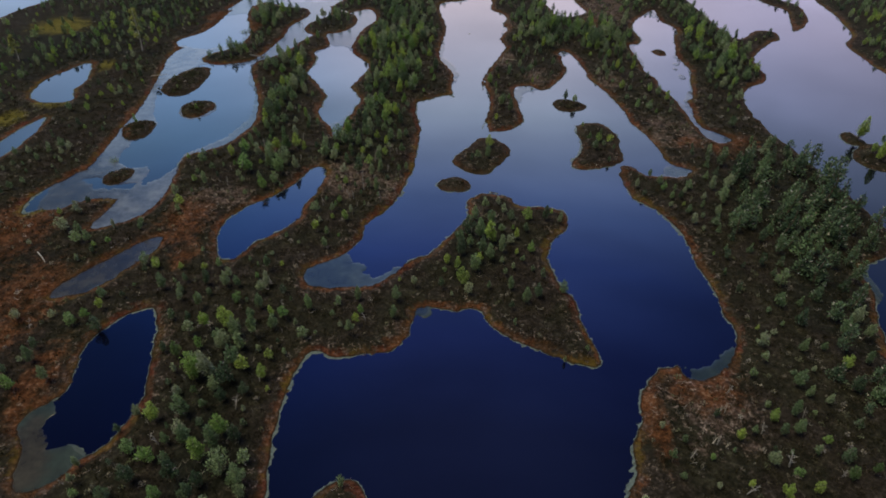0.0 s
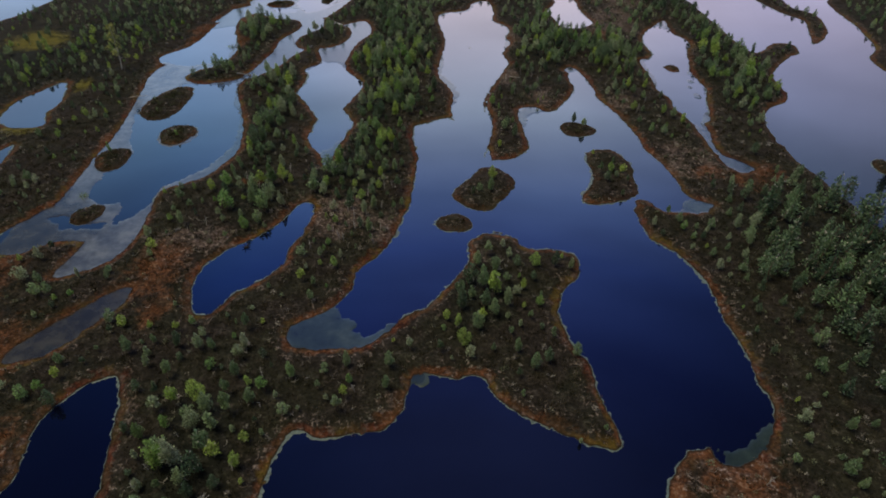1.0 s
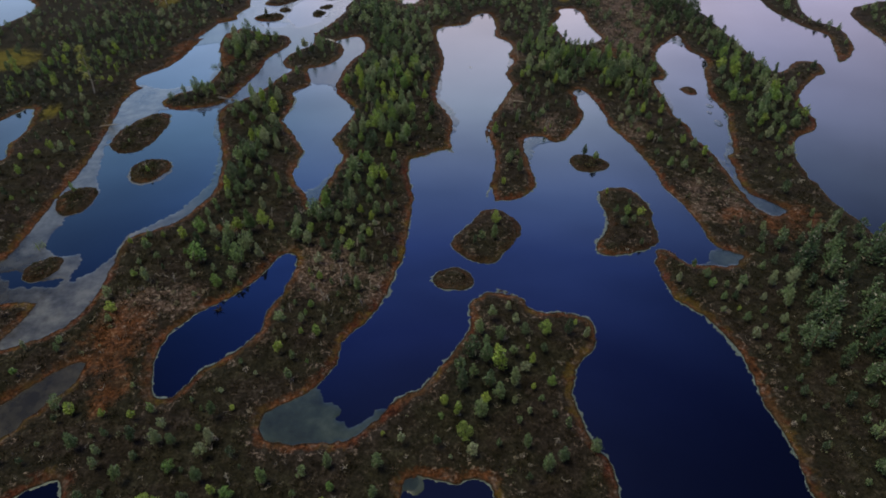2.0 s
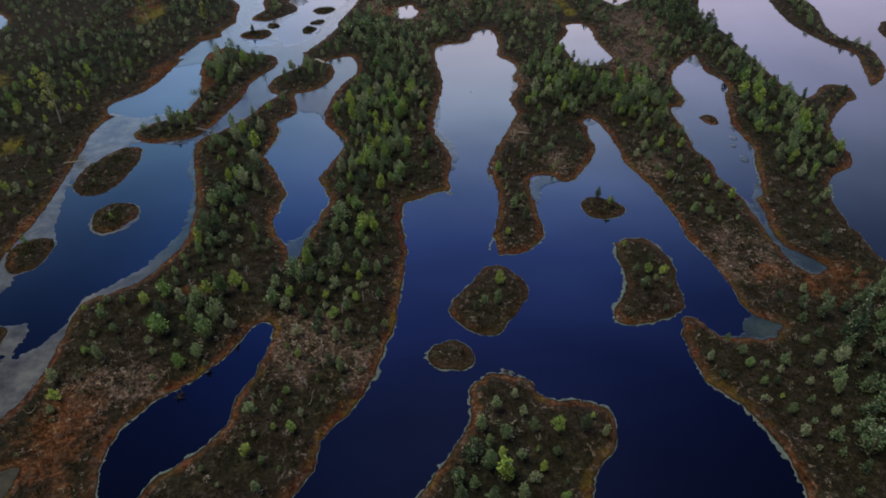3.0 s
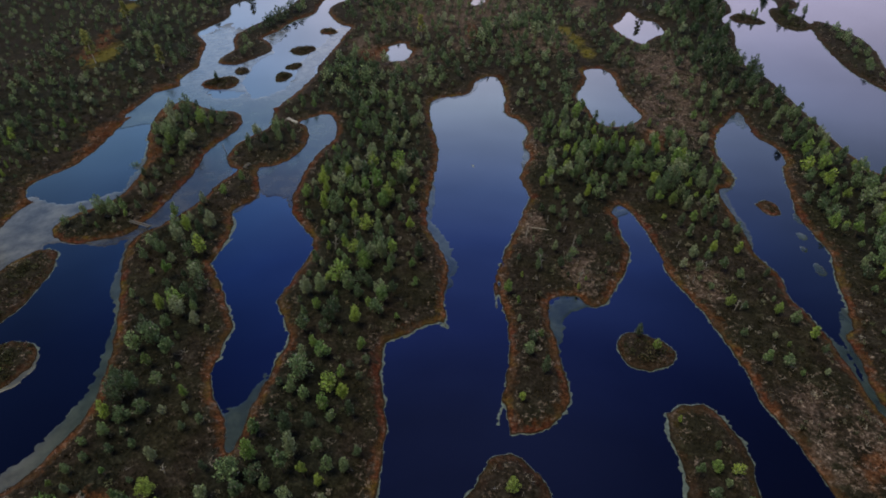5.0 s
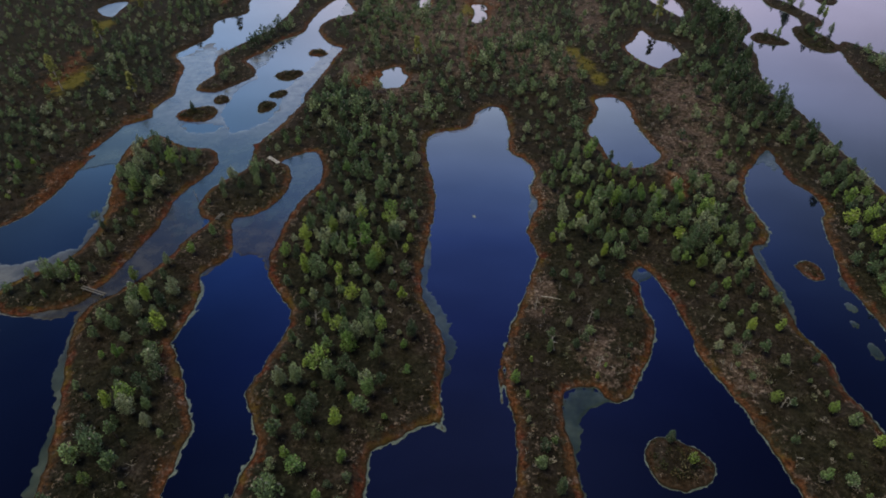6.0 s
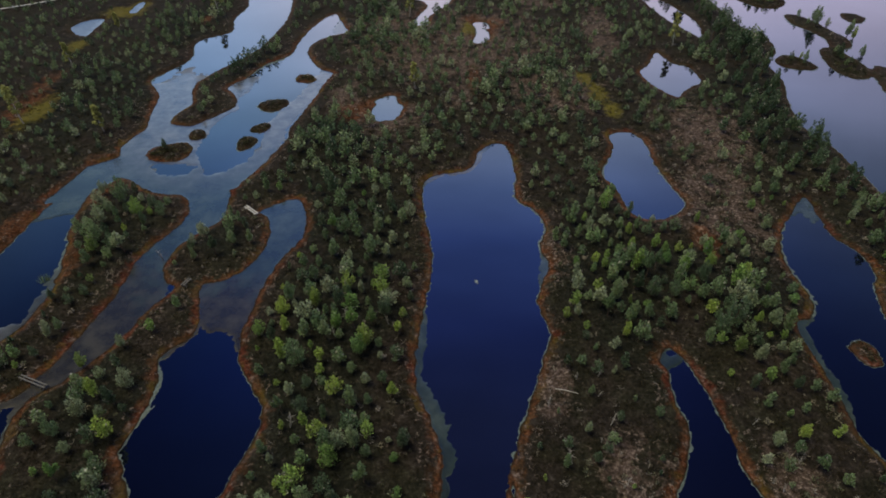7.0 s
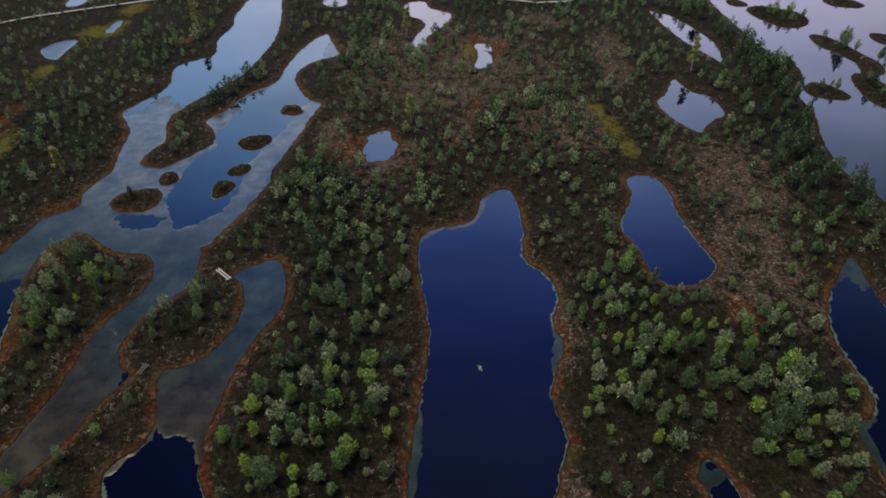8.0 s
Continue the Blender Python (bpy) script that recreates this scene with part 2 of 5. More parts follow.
BOG, WATER = bog_material(), water_material()
NEEDLES = foliage_material("pine_needles", (0.0, (0.052, 0.085, 0.048)), (0.13, (0.090, 0.130, 0.074)), (0.30, (0.122, 0.184, 0.090)),
                           (0.50, (0.178, 0.246, 0.118)), (0.68, (0.270, 0.306, 0.190)), (0.77, (0.146, 0.256, 0.080)), (0.94, (0.315, 0.400, 0.090)), (1.0, (0.092, 0.150, 0.060)), dry=0.045)
PALE_SHRUB = foliage_material("pale_shrubs", (0.0, (0.07, 0.078, 0.04)), (0.4, (0.13, 0.135, 0.085)), (0.7, (0.19, 0.165, 0.125)), (1.0, (0.28, 0.255, 0.22)))
SCRUB = foliage_material("dark_scrub", (0.0, (0.022, 0.026, 0.013)), (0.6, (0.042, 0.046, 0.023)), (0.85, (0.060, 0.042, 0.024)), (1.0, (0.085, 0.080, 0.046)))
BIRCH_LEAF = foliage_material("birch_leaves", (0.0, (0.20, 0.22, 0.075)), (1.0, (0.26, 0.27, 0.095)))
HEATH = foliage_material("heath_twigs", (0.0, (0.010, 0.010, 0.004)), (0.4, (0.022, 0.020, 0.009)), (0.7, (0.034, 0.027, 0.014)), (0.88, (0.06, 0.046, 0.027)), (0.97, (0.11, 0.09, 0.064)), (1.0, (0.20, 0.175, 0.14)))
TWIG = foliage_material("dead_twigs", (0.0, (0.11, 0.095, 0.08)), (0.6, (0.16, 0.145, 0.125)), (1.0, (0.26, 0.24, 0.215)))
RUST_TUFT = foliage_material("rust_sedge", (0.0, (0.03, 0.011, 0.005)), (0.5, (0.085, 0.032, 0.014)), (0.75, (0.11, 0.06, 0.024)), (0.9, (0.20, 0.13, 0.09)), (1.0, (0.30, 0.24, 0.20)))
BARK = wood_material("pine_bark", (0.05, 0.035, 0.025), (0.16, 0.12, 0.09))
DEADWOOD = wood_material("grey_deadwood", (0.22, 0.20, 0.18), (0.42, 0.40, 0.37))
BIRCH_BARK = wood_material("birch_bark", (0.35, 0.33, 0.30), (0.72, 0.70, 0.66))
OLD_PLANK = wood_material("old_plank", (0.06, 0.057, 0.052), (0.14, 0.135, 0.13))
PLANK = wood_material("weathered_plank", (0.34, 0.33, 0.32), (0.58, 0.57, 0.56))

# ---- plan of the pools and islands ----
POOLS, ISLANDS = [], []


def smooth(outline, steps=4):
    """A closed curve through the corners of an outline."""
    p = np.array(outline, float)
    a, b, c, d = np.roll(p, 1, 0), p, np.roll(p, -1, 0), np.roll(p, -2, 0)
    rows = []
    for k in range(steps):
        t = k / steps
        rows.append(0.5 * (2 * b + (c - a) * t + (2 * a - 5 * b + 4 * c - d) * t * t + (3 * b - a - 3 * c + d) * t ** 3))
    return np.stack(rows, 1).reshape(-1, 2)


def pool(name, outline):
    POOLS.append(smooth(outline))


def island(name, outline):
    ISLANDS.append(smooth(outline))


def islet(x, y, rx, ry):
    a = np.linspace(0, 2 * np.pi, 12, endpoint=False)
    r = 1 + 0.10 * np.sin(2 * a + x) + 0.07 * np.sin(3 * a + y)
    ISLANDS.append(smooth(np.stack([x + rx * r * np.cos(a), y + ry * r * np.sin(a)], 1), 3))


pool("south_pool", [(-13.3, 20.7), (-13.5, 22.7), (-13.9, 26.7), (-13.9, 29.9), (-13.7, 32.4), (-13.3, 35.1), (-12.5, 37.2), (-10.2, 36.8), (-7.5, 36.9), (-4.9, 37.4), (-3.4, 38.8), (-2.7, 41.6), (-2.0, 43.2), (1.2, 42.9), (3.8, 43.0), (4.9, 41.1), (6.2, 39.6), (7.8, 38.6), (9.3, 37.7), (10.4, 35.8), (11.6, 35.1), (13.4, 34.8), (15.5, 36.2), (17.8, 39.1), (21.8, 37.6), (22.0, 35.6), (20.6, 35.4), (19.0, 33.6), (18.1, 32.2), (17.4, 30.0), (16.0, 27.3), (15.6, 24.8), (14.5, 22.8), (13.2, 19.5), (11.3, 14.3), (6.5, 11.8), (-2.8, 11.8), (-9.7, 15.0)])
pool("east_pool", [(9.3, 37.7), (11.8, 36.2), (14.7, 35.5), (15.1, 36.8), (14.6, 39.8), (14.3, 42.4), (14.0, 44.6), (13.3, 45.9), (12.4, 48.6), (12.3, 51.0), (13.0, 54.0), (15.0, 56.4), (15.8, 58.5), (15.3, 60.3), (12.9, 61.1), (10.7, 61.2), (9.1, 63.3), (11.7, 70.2), (17.8, 68.8), (25.0, 72.5), (24.6, 68.8), (24.9, 63.3), (27.2, 60.8), (28.6, 57.2), (29.0, 53.1), (29.0, 49.1), (29.4, 45.7), (29.2, 42.5), (29.4, 40.0), (28.8, 38.2), (27.3, 36.1), (25.4, 34.5), (23.4, 34.1), (22.6, 34.8), (21.6, 36.9), (17.6, 33.6), (12.3, 33.0)])
pool("west_bay", [(3.8, 67.3), (9.1, 63.3), (6.6, 64.1), (4.8, 64.0), (3.3, 62.1), (3.4, 59.6), (2.0, 56.7), (0.3, 54.3), (-1.3, 51.9), (-2.6, 51.4), (-4.1, 49.9), (-5.3, 48.3), (-6.7, 47.1), (-8.5, 46.4), (-13.4, 46.4), (-14.7, 47.1), (-14.9, 49.3), (-13.4, 50.2), (-11.6, 51.2), (-10.2, 52.9), (-9.4, 55.0), (-9.0, 57.6), (-7.1, 60.0), (-5.5, 63.2), (-4.6, 67.2), (-3.4, 71.6), (-3.3, 77.9), (-2.8, 83.2), (-4.0, 88.0), (1.8, 93.3), (4.2, 79.7)])
pool("central_arm", [(7.2, 84.8), (6.2, 77.1), (-1.4, 77.2), (-4.1, 89.3), (-1.8, 92.0), (1.2, 93.6), (1.9, 92.9), (1.8, 95.3), (2.1, 100.0), (2.1, 102.6), (1.1, 106.0), (-0.1, 108.7), (-0.3, 111.9), (0.1, 116.8), (0.8, 121.4), (1.0, 126.0), (0.5, 131.2), (-0.5, 137.3), (0.4, 142.4), (5.7, 144.5), (7.4, 149.4), (10.7, 151.1), (11.9, 144.8), (11.3, 138.1), (13.6, 134.9), (14.3, 131.6), (13.2, 128.2), (13.9, 125.0), (12.6, 121.9), (11.9, 118.6), (12.7, 115.1), (11.6, 111.9), (10.3, 108.2), (9.2, 105.5), (8.2, 102.9), (7.5, 101.0), (7.1, 98.4), (7.2, 95.3), (7.8, 100.4), (7.5, 96.6), (8.1, 92.9), (7.8, 88.8), (7.0, 84.8), (6.2, 81.4)])
pool("fork_pool", [(6.2, 81.4), (6.9, 80.7), (10.0, 81.1), (12.0, 82.9), (12.9, 84.8), (12.9, 87.7), (12.7, 90.9), (12.4, 94.2), (13.1, 96.8), (15.6, 97.2), (16.5, 95.9), (18.3, 96.0), (20.5, 99.1), (22.1, 101.7), (23.0, 104.4), (22.7, 107.3), (22.9, 110.4), (22.5, 112.0), (23.9, 113.3), (25.1, 111.0), (25.9, 107.3), (26.2, 103.7), (26.2, 100.8), (27.5, 97.0), (28.4, 94.0), (29.0, 90.2), (29.5, 87.6), (29.8, 83.7), (30.7, 81.1), (31.3, 78.6), (31.8, 76.2), (31.7, 74.0), (32.0, 72.5), (32.7, 71.2), (34.2, 70.3), (34.6, 69.6), (32.5, 68.3), (30.5, 68.3), (28.5, 68.6), (27.4, 69.6), (26.7, 70.6), (25.1, 70.8), (20.6, 65.7), (6.8, 65.2), (4.7, 72.7)])
pool("black_pool", [(-25.4, 51.3), (-26.5, 54.9), (-26.4, 58.2), (-24.9, 60.4), (-23.2, 62.3), (-21.4, 63.8), (-19.9, 65.7), (-18.5, 68.5), (-17.5, 70.6), (-16.3, 70.4), (-15.7, 68.5), (-16.3, 64.4), (-17.2, 61.6), (-17.5, 58.7), (-18.5, 57.0), (-20.2, 55.3), (-21.9, 53.7), (-23.0, 52.0), (-24.0, 50.8)])
pool("west_black_pool", [(-29.4, 42.9), (-28.3, 40.4), (-27.7, 37.5), (-26.8, 34.1), (-26.4, 31.6), (-26.8, 29.6), (-27.4, 28.0), (-28.4, 26.7), (-29.5, 25.5), (-30.1, 24.1), (-31.5, 23.3), (-32.8, 23.3), (-33.8, 24.7), (-34.5, 27.2), (-35.7, 28.6), (-35.6, 30.1), (-34.3, 31.5), (-33.5, 32.8), (-33.9, 35.4), (-34.2, 37.7), (-33.7, 39.6), (-32.7, 41.1), (-31.3, 42.5)])
pool("lily_pool", [(-16.0, 79.4), (-17.0, 82.2), (-18.9, 84.9), (-19.7, 86.9), (-19.6, 89.9), (-19.4, 93.2), (-21.5, 97.7), (-23.8, 101.6), (-24.3, 102.8), (-23.6, 106.0), (-23.6, 108.7), (-24.4, 111.8), (-23.5, 113.3), (-22.2, 115.1), (-22.6, 118.6), (-23.6, 121.8), (-21.0, 122.8), (-18.8, 125.9), (-18.2, 130.0), (-19.0, 132.9), (-20.4, 134.8), (-18.5, 136.5), (-16.0, 137.3), (-14.5, 133.6), (-14.3, 130.0), (-15.8, 126.6), (-16.9, 122.4), (-17.4, 118.6), (-17.7, 115.9), (-17.0, 111.8), (-15.2, 109.1), (-14.0, 107.3), (-13.5, 106.0), (-13.6, 102.9), (-15.1, 98.4), (-15.5, 96.0), (-13.3, 91.5), (-13.9, 89.3), (-14.4, 85.9), (-15.1, 83.1), (-15.6, 80.5)])
pool("long_lake_south", [(-42.3, 56.5), (-41.5, 61.1), (-41.9, 62.7), (-45.7, 62.3), (-47.8, 60.7), (-50.3, 60.2), (-51.9, 59.2), (-52.7, 62.7), (-49.9, 68.2), (-48.6, 71.2), (-48.8, 81.0), (-48.7, 88.6), (-50.0, 99.6), (-51.5, 111.0), (-48.3, 117.8), (-46.8, 129.2), (-38.9, 121.1), (-38.3, 116.6), (-44.8, 110.4), (-44.5, 107.3), (-40.6, 105.9), (-36.9, 106.4), (-34.8, 108.4), (-33.0, 110.4), (-33.6, 108.4), (-35.0, 105.8), (-33.2, 99.3), (-30.6, 92.1), (-29.6, 86.9), (-29.2, 83.0), (-30.3, 79.6), (-32.0, 76.4), (-34.1, 74.9), (-35.9, 73.8), (-36.5, 72.8), (-36.5, 69.8), (-35.9, 65.4), (-36.2, 62.1), (-37.2, 59.2), (-39.3, 57.5)])
pool("long_lake_narrows", [(-35.2, 105.4), (-37.2, 105.7), (-39.5, 106.1), (-41.6, 106.1), (-42.8, 108.0), (-40.6, 108.0), (-37.6, 108.6), (-35.0, 109.4), (-34.1, 111.7), (-33.5, 115.8), (-32.7, 120.3), (-32.8, 124.9), (-31.3, 128.1), (-29.8, 132.9), (-30.0, 136.2), (-31.9, 138.4), (-35.8, 138.4), (-38.0, 140.2), (-42.6, 140.9), (-43.2, 136.2), (-42.1, 131.2), (-40.2, 125.5), (-39.9, 121.4), (-42.0, 116.8), (-44.1, 114.1), (-46.2, 111.8), (-52.9, 116.8), (-49.1, 122.8), (-48.1, 127.0), (-47.6, 132.9), (-46.7, 138.8), (-46.2, 144.7), (-43.4, 146.0), (-36.7, 143.3), (-27.1, 143.3), (-24.7, 134.3), (-26.4, 131.2), (-28.3, 128.2), (-28.6, 124.4), (-27.7, 122.4), (-26.4, 121.4), (-28.0, 118.5), (-29.1, 115.0), (-30.7, 111.8), (-31.8, 110.2), (-32.9, 109.1), (-34.3, 108.0)])
pool("long_lake_north", [(-48.1, 136.6), (-46.9, 141.9), (-46.2, 145.2), (-43.2, 147.5), (-43.9, 150.5), (-42.5, 155.8), (-43.5, 160.2), (-44.4, 166.5), (-47.9, 171.8), (-46.4, 175.6), (-44.1, 180.7), (-45.4, 188.6), (-43.3, 191.5), (-40.1, 194.8), (-41.5, 201.7), (-40.7, 209.1), (-41.8, 215.0), (-41.2, 229.0), (-40.5, 237.3), (-36.8, 237.3), (-34.0, 225.1), (-30.9, 207.9), (-31.0, 196.1), (-32.7, 186.2), (-35.1, 180.7), (-37.6, 176.6), (-39.6, 171.8), (-39.6, 168.2), (-38.3, 163.3), (-39.6, 159.6), (-39.1, 156.9), (-35.7, 156.1), (-33.3, 156.0), (-24.2, 150.7), (-23.7, 143.6), (-24.5, 141.5), (-26.1, 139.3), (-36.0, 140.5), (-39.3, 142.0), (-42.1, 141.0), (-44.1, 138.5)])
pool("long_lake_branch", [(-33.3, 155.8), (-35.7, 156.2), (-32.9, 159.4), (-31.0, 162.5), (-31.7, 165.9), (-33.9, 169.3), (-31.9, 172.7), (-29.8, 178.6), (-26.1, 182.9), (-25.7, 188.6), (-24.6, 196.1), (-22.5, 202.2), (-20.6, 204.2), (-18.2, 197.7), (-17.2, 194.3), (-21.2, 191.3), (-23.4, 186.5), (-22.4, 181.8), (-19.6, 176.6), (-17.3, 174.8), (-18.1, 170.9), (-18.9, 165.7), (-20.1, 159.4), (-20.9, 155.8), (-20.8, 151.8), (-22.1, 148.1), (-22.7, 145.2), (-24.5, 141.5), (-26.1, 139.3), (-26.4, 137.3), (-29.8, 141.5), (-34.0, 149.4)])
pool("east_finger", [(43.6, 78.6), (41.3, 77.7), (40.0, 79.7), (39.6, 82.7), (39.2, 90.7), (38.7, 94.6), (37.9, 97.0), (38.4, 100.1), (37.1, 104.2), (37.4, 107.3), (37.2, 111.8), (37.4, 116.3), (39.0, 117.2), (40.4, 119.5), (40.4, 125.4), (41.7, 130.0), (46.1, 136.1), (48.1, 137.8), (48.0, 134.2), (47.7, 130.6), (49.1, 127.7), (49.4, 124.4), (47.7, 120.9), (46.2, 115.1), (45.3, 111.9), (45.0, 108.9), (45.1, 108.6), (45.6, 104.2), (44.3, 100.1), (42.5, 93.4), (41.0, 91.6), (40.7, 88.6), (40.2, 83.9), (41.3, 81.3)])
pool("heath_pond", [(26.6, 153.6), (29.8, 154.3), (31.3, 151.4), (31.1, 146.4), (31.7, 141.8), (32.5, 137.5), (31.7, 135.3), (29.5, 133.7), (26.2, 133.7), (24.9, 136.1), (24.6, 140.2), (23.4, 143.6), (25.2, 147.1), (26.6, 150.4)])
pool("round_pond", [(41.6, 183.9), (42.5, 181.5), (43.6, 179.0), (45.7, 177.6), (46.1, 175.0), (45.9, 171.4), (43.7, 169.6), (42.0, 168.1), (40.6, 165.9), (39.3, 167.0), (37.8, 169.8), (36.6, 173.9), (36.9, 176.2), (38.9, 178.6)])
pool("sliver_pond", [(46.5, 217.7), (51.1, 212.6), (53.8, 203.3), (54.1, 197.7), (52.5, 191.2), (51.0, 194.8), (49.0, 200.2), (47.4, 207.8)])
pool("rust_pond", [(-9.2, 160.6), (-8.5, 163.1), (-8.9, 164.5), (-7.0, 166.2), (-5.5, 166.0), (-5.3, 164.2), (-4.2, 162.6), (-4.6, 160.6), (-5.6, 158.2), (-8.4, 157.9), (-8.4, 159.6)])
pool("hook_pond", [(-6.3, 222.0), (-2.1, 223.9), (-0.6, 219.5), (3.7, 216.0), (3.0, 210.7), (-0.9, 203.1), (-1.1, 198.3), (-3.7, 198.3), (-3.3, 203.4), (-1.5, 208.5), (-2.4, 212.6), (-4.9, 215.0)])
pool("tiny_pond", [(8.1, 199.1), (9.5, 199.6), (11.2, 199.1), (11.3, 196.1), (10.2, 196.4), (11.1, 193.8), (10.9, 190.3), (9.6, 188.6), (7.9, 189.0), (8.6, 194.5)])
pool("far_pond", [(-24.6, 224.3), (-22.9, 228.1), (-19.8, 225.8), (-19.4, 221.3), (-23.0, 220.6)])
pool("fen_pond", [(-73.4, 196.4), (-72.6, 199.7), (-70.7, 201.4), (-68.7, 201.4), (-68.3, 197.0), (-68.3, 192.3), (-70.2, 192.8)])
pool("fen_sliver", [(-81.3, 222.1), (-81.6, 226.7), (-78.1, 227.4), (-77.3, 222.9), (-79.2, 220.3)])
pool("fen_gully", [(-65.2, 205.5), (-65.4, 211.1), (-64.2, 213.0), (-63.6, 209.2), (-63.6, 204.9)])
pool("moss_pool", [(-69.3, 93.5), (-66.1, 90.3), (-61.2, 90.8), (-62.6, 94.9), (-62.4, 99.5), (-65.1, 106.7), (-67.7, 103.1), (-69.3, 99.4)])
pool("moss_inlet", [(-65.4, 69.6), (-65.0, 77.1), (-64.1, 81.6), (-62.0, 85.2), (-61.5, 79.9), (-61.5, 75.3), (-62.4, 72.6), (-62.9, 66.8)])
pool("northwest_mere", [(-92.8, 104.1), (-95.7, 130.5), (-91.4, 144.3), (-91.0, 157.0), (-107.6, 166.9), (-127.8, 161.3)])
pool("fen_strip", [(-33.0, 54.8), (-35.1, 53.8), (-37.3, 51.2), (-39.4, 48.8), (-40.8, 46.6), (-41.1, 44.6), (-38.3, 45.1), (-36.2, 47.3), (-34.7, 49.7), (-33.1, 52.1)])
pool("east_lake_shore", [(150.0, 20.0), (80.0, 20.0), (44.4, 28.9), (42.7, 35.0), (44.0, 39.5), (44.8, 42.2), (46.4, 45.6), (47.4, 49.4), (54.8, 54.2), (54.0, 57.5), (53.4, 64.2), (52.3, 71.2), (51.5, 76.4), (50.5, 79.9), (50.3, 84.5), (49.9, 86.4), (50.6, 91.3), (52.1, 95.1), (54.3, 97.5), (57.2, 99.4), (58.7, 102.2), (58.7, 105.7), (59.8, 110.1), (61.8, 113.3), (65.9, 117.6), (69.1, 120.4), (69.7, 124.4), (66.2, 124.9), (59.8, 121.0), (58.1, 144.8), (58.0, 149.4), (56.3, 156.0), (57.6, 164.2), (60.1, 171.8), (60.3, 179.6), (63.9, 183.9), (65.3, 191.7), (62.6, 197.4), (62.0, 207.5), (61.5, 219.0), (62.4, 228.8), (67.3, 241.5), (80.0, 242.0), (150.0, 240.0)])
pool("middle_water", [(-3.6, 67.6), (-2.5, 77.2), (6.9, 80.0), (14.0, 80.4), (18.7, 77.1), (24.8, 71.3), (23.6, 67.5), (18.6, 59.1), (16.3, 60.2), (13.4, 61.6), (10.4, 61.8), (8.1, 63.9), (5.8, 64.6), (3.8, 63.9), (2.8, 62.0), (-1.4, 63.0)])
island("spit_islet", [(-10.0, 21.9), (-9.4, 23.2), (-8.6, 23.9), (-7.7, 24.2), (-6.6, 24.0), (-5.5, 22.8), (-5.0, 21.1), (-6.5, 19.4), (-9.1, 20.2)])
island("pear_island", [(1.7, 71.6), (2.5, 70.6), (4.5, 68.8), (6.3, 68.7), (7.5, 70.3), (9.8, 74.0), (9.5, 76.7), (8.2, 78.7), (6.8, 79.0), (5.3, 78.3), (3.7, 75.6), (2.0, 73.7)])
island("bean_island", [(21.2, 83.0), (23.3, 83.9), (25.5, 82.9), (26.6, 79.5), (26.2, 76.3), (26.1, 73.4), (25.4, 71.9), (23.1, 70.9), (20.2, 70.1), (18.5, 70.6), (18.5, 72.0), (20.2, 74.8), (20.9, 77.9), (20.7, 80.3)])
island("bridge_island", [(-27.9, 122.8), (-28.8, 125.0), (-28.3, 128.1), (-26.4, 131.2), (-24.2, 133.6), (-21.1, 134.8), (-19.5, 134.1), (-18.7, 132.4), (-18.3, 129.7), (-18.8, 126.1), (-21.0, 122.9), (-23.7, 122.0), (-26.6, 121.9)])
island("wooded_island", [(-40.1, 142.2), (-35.0, 138.9), (-30.7, 138.1), (-29.1, 133.4), (-31.8, 126.8), (-32.1, 120.9), (-33.5, 113.8), (-35.4, 108.2), (-37.8, 106.7), (-41.5, 106.0), (-44.7, 107.5), (-45.0, 109.9), (-41.8, 113.2), (-39.6, 116.6), (-39.6, 123.0), (-42.3, 131.4), (-43.1, 138.4), (-41.4, 141.5)])
island("strip_island", [(76.4, 173.1), (80.0, 178.3), (83.4, 170.4), (83.1, 162.2), (80.4, 154.2), (79.8, 146.8), (82.9, 141.5), (79.8, 130.7), (74.2, 124.4), (75.3, 128.6), (78.4, 137.7), (76.2, 142.3), (74.7, 147.7), (73.7, 153.6), (74.3, 161.9)])
island("east_point", [(93.0, 155.2), (87.9, 134.2), (85.3, 122.9), (81.1, 117.2), (80.7, 109.7), (80.9, 102.9), (84.2, 87.8), (111.4, 111.7), (126.2, 160.6)])
island("heron_island", [(74.0, 203.6), (76.4, 204.1), (78.8, 200.1), (79.6, 195.5), (80.7, 190.7), (79.3, 186.4), (75.0, 185.0), (76.5, 190.7), (75.1, 195.0), (73.4, 199.0)])
islet(1.8, 66.2, 2.05, 1.9)
islet(20.9, 89.8, 2.4, 2.45)
islet(-44.7, 98.5, 3.6, 5.8)
islet(-39.5, 88.2, 3.0, 2.8)
islet(-46.2, 81.1, 2.7, 2.9)
islet(-43.7, 68.0, 1.8, 2.1)
islet(-36.4, 148.8, 2.9, 2.9)
islet(-34.1, 153.7, 1.4, 1.6)
islet(-26.3, 151.3, 1.5, 1.9)
islet(-25.3, 155.7, 1.5, 1.4)
islet(-24.9, 163.1, 2.2, 2.3)
islet(-21.5, 172.8, 1.9, 1.7)
islet(42.3, 112.8, 1.4, 1.5)
islet(72.7, 214.4, 5.6, 6.2)
islet(65.4, 179.3, 3.1, 3.5)
islet(74.2, 179.0, 3.5, 6.4)
islet(87.7, 202.1, 2.4, 3.0)
islet(61.8, 79.0, 1.6, 2.0)
islet(62.8, 73.4, 3.6, 3.9)
islet(66.9, 222.7, 2.2, 2.4)
islet(90.4, 223.1, 3.7, 4.2)


